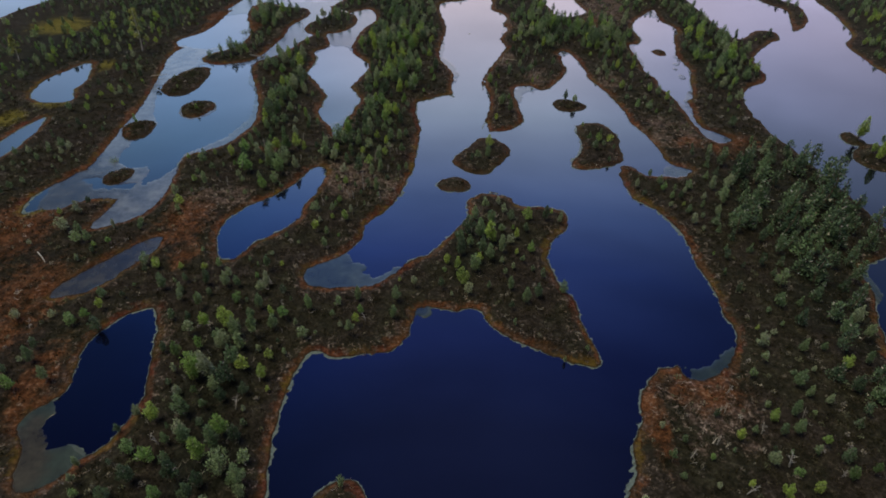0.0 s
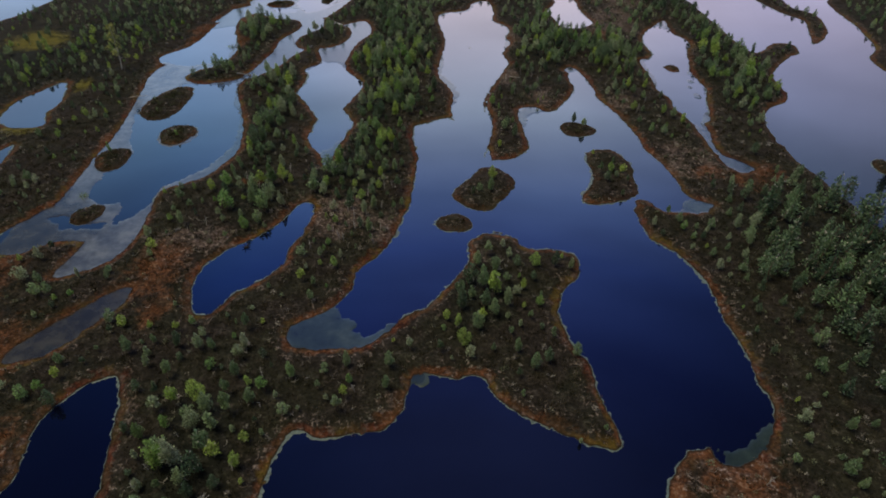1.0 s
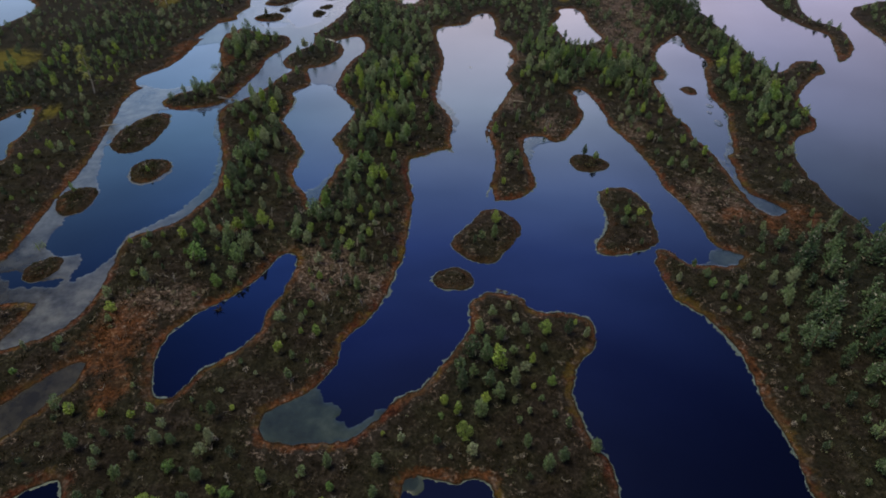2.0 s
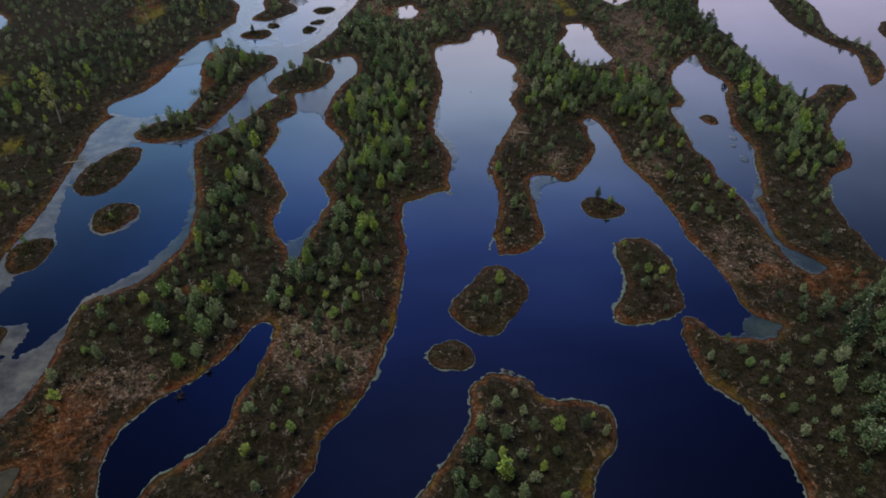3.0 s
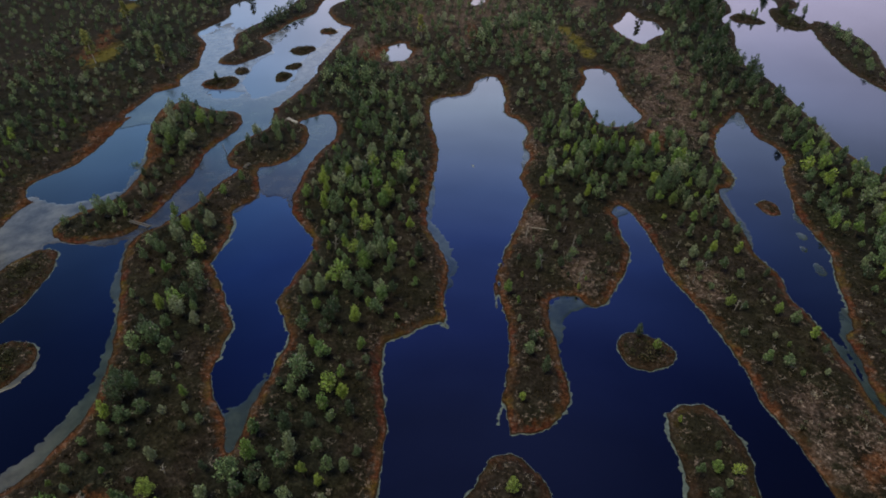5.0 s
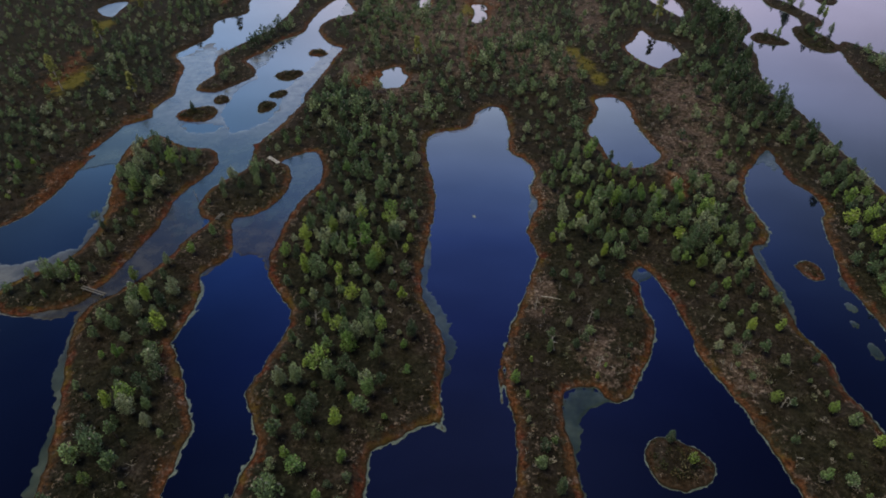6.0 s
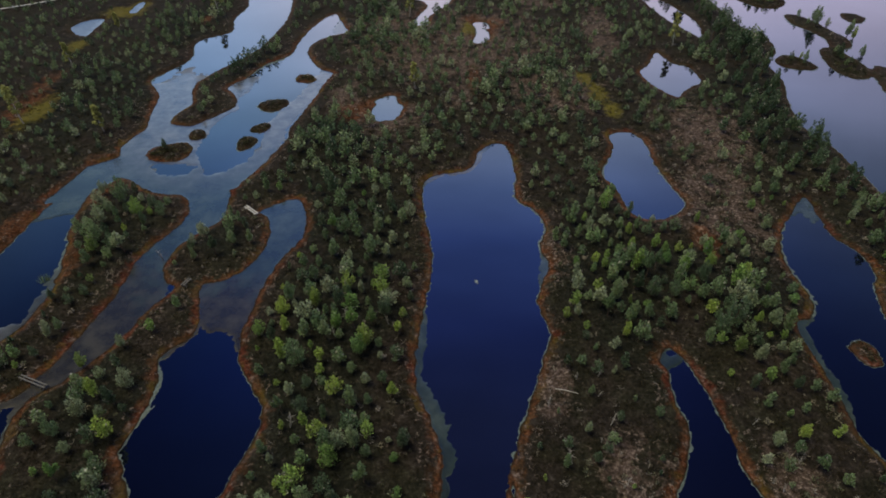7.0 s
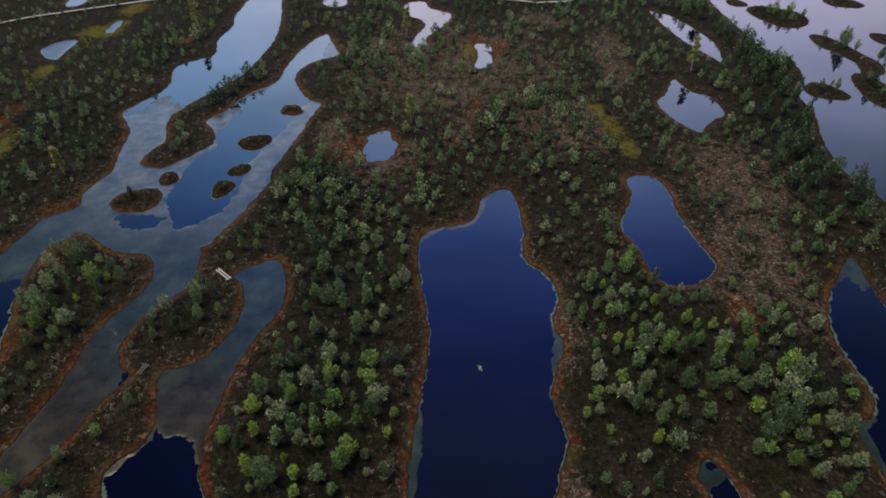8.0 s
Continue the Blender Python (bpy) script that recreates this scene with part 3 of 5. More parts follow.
def signed(poly, q, reach=7.0):
    """Distance from points to a closed outline, negative inside; reach beyond that many metres."""
    out = np.full(len(q), reach)
    lo, hi = poly.min(0) - reach, poly.max(0) + reach
    near = np.where(((q > lo) & (q < hi)).all(1))[0]
    for part in np.array_split(near, max(1, len(near) * len(poly) // 2000000 + 1)):
        p = q[part][:, None]
        a, b = poly[None], np.roll(poly, -1, 0)[None]
        ab, ap = b - a, p - a
        t = np.clip((ap * ab).sum(-1) / np.maximum((ab * ab).sum(-1), 1e-9), 0, 1)
        d = np.sqrt(((ap - t[..., None] * ab) ** 2).sum(-1).min(1))
        cross = ((a[..., 1] > p[..., 1]) != (b[..., 1] > p[..., 1])) & (p[..., 0] < ab[..., 0] * (p[..., 1] - a[..., 1]) / np.where(ab[..., 1] == 0, 1e-9, ab[..., 1]) + a[..., 0])
        inside = cross.sum(1) % 2 == 1
        out[part] = np.minimum(np.where(inside, -d, d), reach)
    return out


def raw_shore(q):
    """Metres from the waterline, positive on land, by the outlines alone."""
    u = np.full(len(q), 7.0)
    for p in POOLS:
        u = np.minimum(u, signed(p, q))
    for p in ISLANDS:
        u = np.maximum(u, -signed(p, q))
    return u


# points of the true waterline: outline points that lie in no other pool
marks = []
for p in POOLS + ISLANDS:
    nxt = np.roll(p, -1, 0)
    for a, b in zip(p, nxt):
        n = max(1, int(np.hypot(*(b - a)) / 0.35))
        marks.extend(a + (b - a) * (k / n) for k in range(n))
marks = np.array(marks)
marks = marks[np.abs(raw_shore(marks)) < 0.08]
from mathutils import kdtree
TREE = kdtree.KDTree(len(marks))
for k, (x, y) in enumerate(marks):
    TREE.insert((x, y, 0), k)
TREE.balance()


def ripple(q, scale, seed):
    """Smooth noise in -1..1 from a few waves."""
    r = np.random.RandomState(seed)
    v = np.zeros(len(q))
    for k in range(10):
        a, f, ph = r.rand() * 6.283, scale * (0.6 + 0.9 * r.rand()), r.rand() * 6.283
        v += np.sin((q[:, 0] * math.cos(a) + q[:, 1] * math.sin(a)) * f + ph + 1.3 * np.sin(q[:, 1] * f * 0.37 + ph * 2))
    return v / 4.5


def shore(q):
    u = raw_shore(q)
    far = np.array([TREE.find((x, y, 0))[2] for x, y in q])
    d = np.where(np.abs(far - np.abs(u)) < 0.25, u, np.sign(u) * far)
    return np.clip(d, -9, 9) + 0.10 * ripple(q, 2.6, 3) + 0.08 * ripple(q, 4.2, 30) + 0.06 * ripple(q, 8.5, 31) + 0.10 * ripple(q, 0.9, 4)


def blobs(q, spots):
    """1 at the heart of each spot (x, y, rx, ry), fading to 0 at its edge."""
    v = np.zeros(len(q))
    for x, y, rx, ry in spots:
        v = np.maximum(v, 1 - np.hypot((q[:, 0] - x) / rx, (q[:, 1] - y) / ry))
    return np.clip(v, 0, 1)


# spots of wide shallows, rust moss, yellow moss, pale dry heath, denser wood, bare heath: x, y, rx, ry
SHELVES = [(43.8, 107.1, 0.9, 1.3), (43.0, 104.8, 0.6, 0.8), (43.1, 101.4, 0.9, 1.6), (44.9, 110.4, 0.8, 1.6), (46.4, 101.5, 0.9, 1.6), (-69.7, 197.2, 8.0, 11.9), (-2.3, 42.9, 1.9, 1.6), (-63.6, 209.5, 6.9, 13.6), (-42.4, 142.4, 5.9, 6.4), (-42.4, 169.9, 4.4, 9.1)]
# the pools' shallows and the deep holes in them, as outlines
SHALLOWS, DEEPS = [], []
SHALLOWS.append([(-16.2, 51.9), (-10.4, 51.9), (-9.9, 50.0), (-9.3, 50.2), (-8.3, 49.8), (-8.2, 48.8), (-7.3, 47.9), (-5.8, 48.8), (-4.5, 49.8), (-4.3, 46.0), (-14.6, 44.8)])  # bay end
SHALLOWS.append([(-52.4, 112.9), (-49.7, 100.1), (-47.6, 92.0), (-46.2, 87.2), (-44.2, 83.4), (-43.7, 79.9), (-45.5, 78.0), (-45.9, 73.6), (-45.3, 71.3), (-42.7, 70.4), (-40.8, 70.4), (-40.1, 68.6), (-39.7, 65.8), (-38.6, 67.3), (-37.6, 68.8), (-36.5, 70.2), (-34.5, 68.5), (-34.5, 52.7), (-41.2, 49.9), (-51.1, 60.8), (-53.5, 79.3), (-55.4, 108.4)])  # long lake south
SHALLOWS.append([(-36.4, 73.3), (-34.5, 76.0), (-32.4, 78.6), (-30.8, 82.0), (-30.1, 84.9), (-30.6, 89.5), (-28.5, 87.9), (-28.1, 79.2), (-29.9, 75.4), (-33.4, 73.0), (-36.2, 71.3)])  # long lake east bank
SHALLOWS.append([(-22.7, 114.3), (-22.0, 116.1), (-21.0, 115.2), (-19.8, 115.5), (-18.2, 115.0), (-17.3, 113.1), (-15.9, 113.6), (-11.8, 142.2), (-20.1, 142.2), (-24.5, 121.8), (-25.6, 116.5), (-24.1, 111.7)])  # lily pool north
SHALLOWS.append([(-48.1, 132.4), (-43.4, 134.8), (-37.6, 129.0), (-37.8, 120.7), (-40.6, 112.7), (-41.5, 106.4), (-35.8, 106.7), (-31.1, 106.3), (-27.2, 115.5), (-25.7, 134.5), (-26.0, 142.2), (-35.7, 155.2), (-52.5, 155.2)])  # narrows
SHALLOWS.append([(-40.4, 127.7), (-38.7, 121.2), (-40.0, 116.7), (-44.4, 114.1), (-47.1, 113.1), (-45.8, 110.9), (-42.6, 111.7), (-38.1, 115.5), (-37.2, 121.8)])  # narrows west bank
SHALLOWS.append([(-46.0, 135.0), (-42.8, 134.3), (-39.5, 129.0), (-24.1, 130.5), (-21.8, 141.5), (-21.0, 156.0), (-17.5, 172.0), (-13.1, 196.4), (-18.4, 204.8), (-23.6, 175.8), (-37.6, 171.1), (-49.0, 171.1), (-50.2, 156.0), (-53.0, 140.5)])  # long lake north
SHALLOWS.append([(-0.1, 114.3), (0.3, 110.4), (1.1, 108.3), (1.9, 107.1), (2.6, 104.4), (3.3, 103.1), (3.2, 100.8), (2.2, 100.4), (2.6, 99.0), (1.9, 97.6), (1.0, 100.1), (-0.6, 109.1), (-0.5, 113.6)])  # central west bank
SHALLOWS.append([(1.2, 142.4), (5.8, 145.5), (7.0, 146.8), (8.0, 150.7), (10.8, 151.6), (7.1, 151.9), (4.8, 145.9), (1.0, 143.7)])  # central north bank
SHALLOWS.append([(12.9, 97.0), (15.2, 97.0), (16.8, 96.1), (16.5, 95.6), (14.9, 95.2), (13.9, 93.8), (13.1, 90.8), (12.6, 89.4), (12.7, 86.9), (11.4, 86.9), (11.9, 90.8)])  # fork west arm
SHALLOWS.append([(32.1, 71.6), (31.1, 70.1), (30.8, 68.8), (28.9, 68.4), (30.7, 67.4), (35.4, 68.8), (35.5, 70.8), (33.6, 71.6)])  # east bay
SHALLOWS.append([(39.1, 92.0), (40.1, 90.1), (39.8, 86.6), (40.9, 82.4), (41.9, 80.9), (44.0, 78.0), (41.3, 75.8), (39.5, 78.5), (38.2, 86.1)])  # finger south
SHALLOWS.append([(37.4, 116.0), (36.5, 109.6), (36.3, 104.9), (36.6, 100.8), (34.8, 100.1), (34.5, 108.7)])  # finger west bank
SHALLOWS.append([(-18.8, 84.3), (-17.7, 83.1), (-16.5, 83.6), (-15.3, 86.3), (-14.4, 87.6), (-14.2, 82.1), (-15.9, 78.7), (-18.5, 82.1)])  # lily south
SHALLOWS.append([(22.5, 35.4), (24.5, 35.7), (27.0, 36.8), (28.5, 38.4), (28.4, 36.3), (26.1, 34.4), (23.5, 33.7)])  # south bay
SHALLOWS.append([(-36.4, 29.9), (-34.3, 31.5), (-33.8, 31.1), (-33.6, 30.2), (-33.7, 28.9), (-32.8, 28.0), (-32.2, 27.1), (-30.5, 27.1), (-30.1, 26.7), (-28.8, 26.0), (-31.0, 22.4), (-33.5, 22.3), (-37.2, 28.8)])  # west black pool
SHALLOWS.append([(-41.3, 41.9), (-41.2, 48.8), (-33.1, 57.6), (-31.2, 54.9), (-36.2, 43.1)])  # fen strip
SHALLOWS.append([(22.8, 112.6), (24.7, 112.8), (24.4, 111.6), (22.9, 110.9), (22.1, 110.9)])  # heath arm head
SHALLOWS.append([(46.6, 138.1), (50.7, 138.1), (48.6, 133.9), (46.6, 132.2), (46.2, 133.5), (46.2, 134.8), (44.7, 133.9)])  # finger head
SHALLOWS.append([(-52.3, 115.4), (-46.5, 113.6), (-42.7, 112.0), (-43.1, 109.4), (-36.2, 106.7), (-35.9, 105.5), (-45.1, 106.0), (-43.6, 101.4), (-45.7, 99.3), (-48.0, 96.4), (-51.2, 95.5), (-57.6, 105.8), (-53.3, 108.2)])  # narrows south
DEEPS.append([(-38.4, 145.3), (-37.3, 146.1), (-34.2, 145.3), (-31.1, 145.3), (-32.1, 143.4), (-33.7, 143.1), (-36.3, 143.6), (-37.5, 144.2)])
DEEPS.append([(-29.6, 143.1), (-30.7, 144.2), (-32.3, 148.2), (-32.8, 151.3), (-32.9, 154.6), (-32.1, 158.1), (-30.1, 162.2), (-31.4, 165.0), (-30.4, 167.6), (-29.5, 173.9), (-27.1, 178.8), (-23.9, 186.5), (-20.3, 195.1), (-17.8, 188.8), (-19.5, 175.8), (-20.7, 170.2), (-22.2, 165.0), (-23.2, 161.8), (-24.5, 157.4), (-24.9, 154.6), (-23.5, 150.0), (-24.5, 148.8), (-24.9, 146.4), (-27.3, 144.2)])
DEEPS.append([(-48.0, 67.0), (-46.6, 68.0), (-43.3, 66.0), (-40.9, 66.5), (-40.8, 65.0), (-45.3, 65.0)])
MURK = [(-52.2, 63.7, 8.7, 10.1), (-50.8, 70.1, 5.4, 6.5), (-34.1, 25.7, 3.6, 6.7), (-47.6, 49.0, 3.7, 5.4), (-40.2, 45.4, 4.8, 4.8)] + [(-63.6, 209.5, 6.9, 13.6), (-70.0, 196.7, 7.4, 11.9)] + [(-50.3, 63.0, 13.6, 12.7), (-36.8, 49.5, 7.0, 7.0), (-33.0, 113.5, 12.0, 17.0), (-20.5, 115.5, 8.0, 11.0), (-36.0, 52.5, 7.0, 7.0), (-40.5, 46.0, 7.0, 7.0)]
LUSH = [(75, 190, 45, 60), (60, 160, 25, 40), (55, 70, 20, 30), (-55, 195, 35, 30)] + [(-26.7, 157.1, 11.5, 11.7)] + [(-42.8, 68.5, 3.8, 4.6), (-45.0, 81.3, 4.3, 5.7), (-43.2, 93.9, 6.6, 12.6), (21.1, 89.9, 4.7, 5.2)] + [(6.0, 73.9, 6, 6), (23.1, 76.5, 6, 8), (1.7, 66.4, 4, 3.5), (21.1, 90.1, 4, 3.5)]
FRINGE = [(4.0, 144.2, 4.5, 2.4), (0.8, 142.0, 2.5, 2.5), (6.9, 147.6, 2.6, 4.2), (-34.2, 76.2, 4.2, 4.4), (-31.0, 78.5, 3.8, 4.2), (-29.2, 83.0, 2.6, 5.1), (-30.1, 91.3, 2.2, 9.1), (2.5, 105.6, 3.0, 5.8), (1.6, 107.1, 3.2, 8.8), (-0.2, 113.8, 2.3, 5.7), (37.6, 114.7, 2.4, 6.8), (37.7, 109.1, 1.6, 4.8), (36.4, 113.3, 2.8, 7.9), (-33.0, 100.8, 2.4, 8.3), (-36.7, 106.9, 3.2, 3.1), (-40.4, 119.7, 3.8, 5.2), (-42.8, 116.1, 3.6, 3.9), (41.4, 87.9, 2.4, 5.9), (41.5, 92.9, 1.9, 4.4), (-38.9, 87.0, 4.2, 3.4), (47.4, 45.9, 1.8, 6.0), (13.1, 124.5, 1.7, 3.2), (7.6, 149.9, 2.5, 4.3), (-12.7, 82.8, 2.9, 3.2), (26.9, 35.0, 1.1, 2.1)]
SILT = [(3.3, 146.0, 8.0, 7.0), (-32, 166, 24, 32), (-42, 178, 20, 36), (-52, 100, 22, 40), (-44, 72, 18, 28)]
RUST = [(9.6, 195.0, 5.2, 9.5), (32.6, 129.0, 3.2, 4.6), (-43.8, 43.3, 6.9, 11.9), (-36.7, 33.1, 3.0, 9.0), (-50.9, 56.0, 8.0, 12.4), (-31.1, 57.7, 5.5, 8.4), (-29.2, 52.0, 2.6, 5.3), (43.6, 77.6, 5.9, 4.5), (-47.5, 125.8, 4.5, 8.0), (-40.7, 125.2, 5.5, 5.3), (-47.6, 118.6, 3.3, 5.0), (41.5, 75.8, 4.5, 5.1), (-11.7, 160.6, 5.6, 5.3), (-43.6, 165.5, 2.4, 6.9), (-25.3, 75.0, 3.3, 1.6), (23.9, 32.6, 6.1, 3.9), (18.5, 29.6, 1.9, 6.9), (32.7, 128.4, 2.8, 3.3), (-49.0, 131.2, 3.6, 4.4), (-63.6, 162.0, 6.0, 9.1), (-9.9, 161.4, 4.7, 5.4)] + [(-44.6, 128.4, 4.3, 5.9), (-42.6, 138.6, 4.1, 5.2), (-49.9, 114.6, 4.2, 5.2), (-44.8, 146.5, 4.2, 3.2), (-48.1, 132.5, 5.1, 3.5), (-48.5, 86.9, 2.7, 6.3), (-48.0, 76.3, 2.9, 7.1), (33.2, 128.3, 2.3, 2.9), (36.5, 77.2, 3.4, 3.4), (-4.4, 38.6, 2.2, 1.0), (21.1, 35.3, 2.6, 1.4)] + [(7.3, 172.4, 1.9, 8.3), (-10.8, 159.7, 2.5, 4.5), (12.5, 198.0, 3.7, 6.0), (7.7, 200.6, 3.0, 5.1), (-65.0, 169.8, 3.0, 9.2), (-47.3, 200.6, 2.7, 4.2)]
MOSS = [(-79.7, 125.4, 12.9, 11.2), (-63.9, 89.6, 5.5, 4.6), (26.3, 172.5, 3.2, 6.5), (27.5, 166.8, 3.6, 7.5), (28.7, 161.2, 3.0, 6.5), (-65.8, 205.2, 9.0, 8.2), (-64.2, 218.3, 6.1, 9.4), (-51.2, 60.6, 4.2, 4.1), (-61.1, 160.1, 4.6, 13.4), (-67.5, 186.7, 4.0, 6.5), (7.0, 195.5, 3.1, 7.9), (-61.2, 104.6, 3.1, 5.6), (-67.1, 83.9, 4.4, 6.4)] + [(-64.3, 209.7, 4.6, 6.9), (-67.1, 187.8, 2.5, 4.8), (8.1, 195.3, 1.5, 5.8)]
PALE = [(23.3, 30.7, 6.4, 7.3), (34.4, 80.6, 6.0, 9.2), (-30.2, 61.4, 5.7, 5.2), (34.8, 80.0, 7.7, 7.2), (-28.1, 62.8, 6.6, 4.0), (-13.3, 68.3, 7.6, 7.5), (-6.8, 65.0, 4.8, 4.5), (36.6, 140.1, 7.7, 11.9), (41.0, 154.0, 11.8, 15.4), (34.2, 130.9, 4.7, 5.2), (-5.9, 158.1, 9.3, 8.7), (32.5, 191.5, 5.0, 19.9), (-5.7, 159.4, 7.3, 8.0), (-13.1, 165.6, 5.0, 8.3), (38.2, 137.0, 6.0, 14.9), (33.1, 137.5, 7.7, 7.9), (29.3, 99.3, 4.3, 5.3), (11.8, 109.2, 3.3, 5.1), (17.3, 100.6, 4.5, 5.3), (-3.3, 39.8, 3.4, 2.2), (-29.6, 39.8, 4.5, 3.2), (14.8, 126.5, 3.3, 5.8)] + [(-44.1, 129.5, 4.8, 6.9), (36.3, 137.8, 7.0, 12.5), (38.6, 141.3, 6.2, 10.7)] + [(-10.8, 198.3, 4.8, 9.6), (-7.3, 189.3, 4.0, 8.4), (2.6, 176.6, 5.5, 6.9), (34.3, 197.4, 3.7, 19.0), (4.4, 165.4, 3.3, 6.6), (-13.1, 165.2, 4.2, 5.0), (22.7, 211.4, 8.1, 8.1)] + [(3.8, 189.3, 31.5, 32.0), (20.7, 168.3, 12.7, 13.9)]
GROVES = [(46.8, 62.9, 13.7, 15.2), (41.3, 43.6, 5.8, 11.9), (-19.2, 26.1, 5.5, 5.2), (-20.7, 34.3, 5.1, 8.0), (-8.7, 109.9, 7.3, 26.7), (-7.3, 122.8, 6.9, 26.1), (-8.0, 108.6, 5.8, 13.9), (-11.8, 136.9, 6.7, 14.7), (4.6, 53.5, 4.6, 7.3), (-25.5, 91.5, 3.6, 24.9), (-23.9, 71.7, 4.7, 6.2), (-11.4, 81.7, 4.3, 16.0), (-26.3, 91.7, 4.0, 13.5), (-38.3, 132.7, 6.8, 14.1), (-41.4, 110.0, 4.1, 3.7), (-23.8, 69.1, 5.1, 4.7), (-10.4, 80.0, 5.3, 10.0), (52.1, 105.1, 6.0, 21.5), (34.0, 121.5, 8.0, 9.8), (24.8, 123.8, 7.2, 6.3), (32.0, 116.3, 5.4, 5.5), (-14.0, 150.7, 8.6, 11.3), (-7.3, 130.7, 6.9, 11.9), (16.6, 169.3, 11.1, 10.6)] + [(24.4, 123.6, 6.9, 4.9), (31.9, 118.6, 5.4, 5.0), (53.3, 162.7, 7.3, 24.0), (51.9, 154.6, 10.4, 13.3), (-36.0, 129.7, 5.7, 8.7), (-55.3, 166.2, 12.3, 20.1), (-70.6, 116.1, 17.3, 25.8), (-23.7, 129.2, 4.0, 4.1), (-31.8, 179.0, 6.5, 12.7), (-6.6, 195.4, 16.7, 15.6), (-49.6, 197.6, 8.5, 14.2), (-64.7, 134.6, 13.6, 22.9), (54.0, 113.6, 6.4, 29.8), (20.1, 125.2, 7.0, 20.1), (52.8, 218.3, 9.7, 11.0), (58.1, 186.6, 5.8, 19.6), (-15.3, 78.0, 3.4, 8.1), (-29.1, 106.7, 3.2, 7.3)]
BARE = [(6.8, 40.0, 6.2, 4.5), (20.4, 29.4, 4.3, 5.8), (34.7, 79.8, 6.5, 5.4), (40.6, 152.8, 8.1, 9.7), (32.8, 192.8, 4.1, 15.3), (34.3, 80.4, 5.2, 7.3), (-28.1, 62.7, 5.6, 3.4), (19.1, 109.7, 3.3, 8.2), (-12.0, 62.2, 2.8, 3.1), (-47.7, 50.3, 7.5, 13.0)] + [(-44.6, 128.4, 4.3, 5.9), (-42.6, 138.6, 4.1, 5.2), (-49.9, 114.6, 4.2, 5.2), (36.6, 138.7, 6.1, 10.2), (37.7, 141.0, 5.4, 9.1)]
FOREST = [(56.5, 166.0, 5.5, 15.0), (56.0, 181.0, 5.5, 14.0), (55.5, 195.0, 5.5, 14.0), (53.0, 147.0, 7.0, 10.0), (54.0, 206.0, 5.5, 12.0), (46.4, 65.3, 14.9, 11.6), (49.6, 55.7, 10.1, 13.5), (37.8, 55.2, 6.0, 10.4), (42.6, 44.9, 6.5, 10.5), (53.2, 152.8, 8.8, 10.1), (54.5, 158.8, 5.4, 16.8), (40.5, 36.0, 6.5, 11.0), (39.5, 26.0, 6.0, 8.0)]
# stands of trees on the ridges, from south to north: x, y, height
PLACED = []
PLACED.append([(-18.8, 22.2, 2.8), (26.2, 22.3, 2.8), (-21.6, 22.4, 2.4), (-25.3, 22.5, 2.1), (-15.2, 22.7, 2.1), (21.6, 23.4, 1.0), (-7.7, 23.5, 1.6), (-18.5, 23.5, 1.7), (24.0, 23.5, 1.2), (-28.5, 23.7, 1.7), (-15.8, 23.8, 2.9), (-24.0, 24.0, 3.6), (-20.7, 24.0, 2.9), (32.3, 24.2, 1.9), (19.1, 24.3, 1.0), (34.3, 24.5, 1.8), (-17.2, 24.6, 2.5), (-28.7, 25.2, 1.5), (32.4, 25.6, 2.2), (26.7, 25.6, 2.1), (18.7, 25.7, 1.8), (-19.3, 25.8, 2.7), (-18.3, 26.7, 2.3), (-20.8, 27.3, 2.0)])
PLACED.append([(-16.9, 27.5, 1.7), (20.3, 27.5, 1.2), (25.0, 27.7, 1.9), (-18.1, 28.2, 2.3), (29.9, 28.4, 2.3), (-27.0, 28.6, 1.4), (-24.2, 29.5, 3.1), (28.4, 29.5, 1.9), (23.6, 29.9, 1.3), (-25.9, 30.0, 1.8), (30.4, 30.0, 2.1), (-21.7, 30.1, 2.4), (28.4, 30.8, 1.1), (33.9, 31.2, 1.6), (-19.0, 31.4, 1.6), (-17.4, 32.2, 1.5), (37.1, 32.7, 3.0), (32.1, 33.3, 3.0), (-22.2, 33.6, 3.3), (-35.7, 33.8, 2.5), (-16.3, 33.9, 2.0), (-20.6, 34.1, 3.7), (37.6, 35.1, 2.1), (-38.0, 35.6, 2.4)])
PLACED.append([(39.9, 35.7, 1.6), (11.7, 36.1, 1.0), (-24.7, 36.5, 2.1), (13.9, 37.0, 1.2), (-26.3, 37.0, 1.6), (34.2, 37.2, 2.0), (36.6, 37.4, 1.3), (-20.7, 37.4, 1.8), (41.2, 38.7, 1.8), (-19.8, 39.0, 2.2), (-18.1, 39.0, 3.1), (-9.0, 39.3, 2.7), (39.4, 39.4, 1.8), (-16.5, 39.9, 2.6), (-33.8, 39.9, 2.4), (-20.9, 40.3, 3.1), (-24.9, 40.8, 1.7), (41.6, 40.9, 1.9), (-4.9, 41.5, 2.1), (-13.4, 42.6, 2.3), (-24.7, 42.7, 2.9), (-18.5, 42.7, 2.5), (7.4, 42.8, 1.5), (8.7, 43.5, 2.7)])
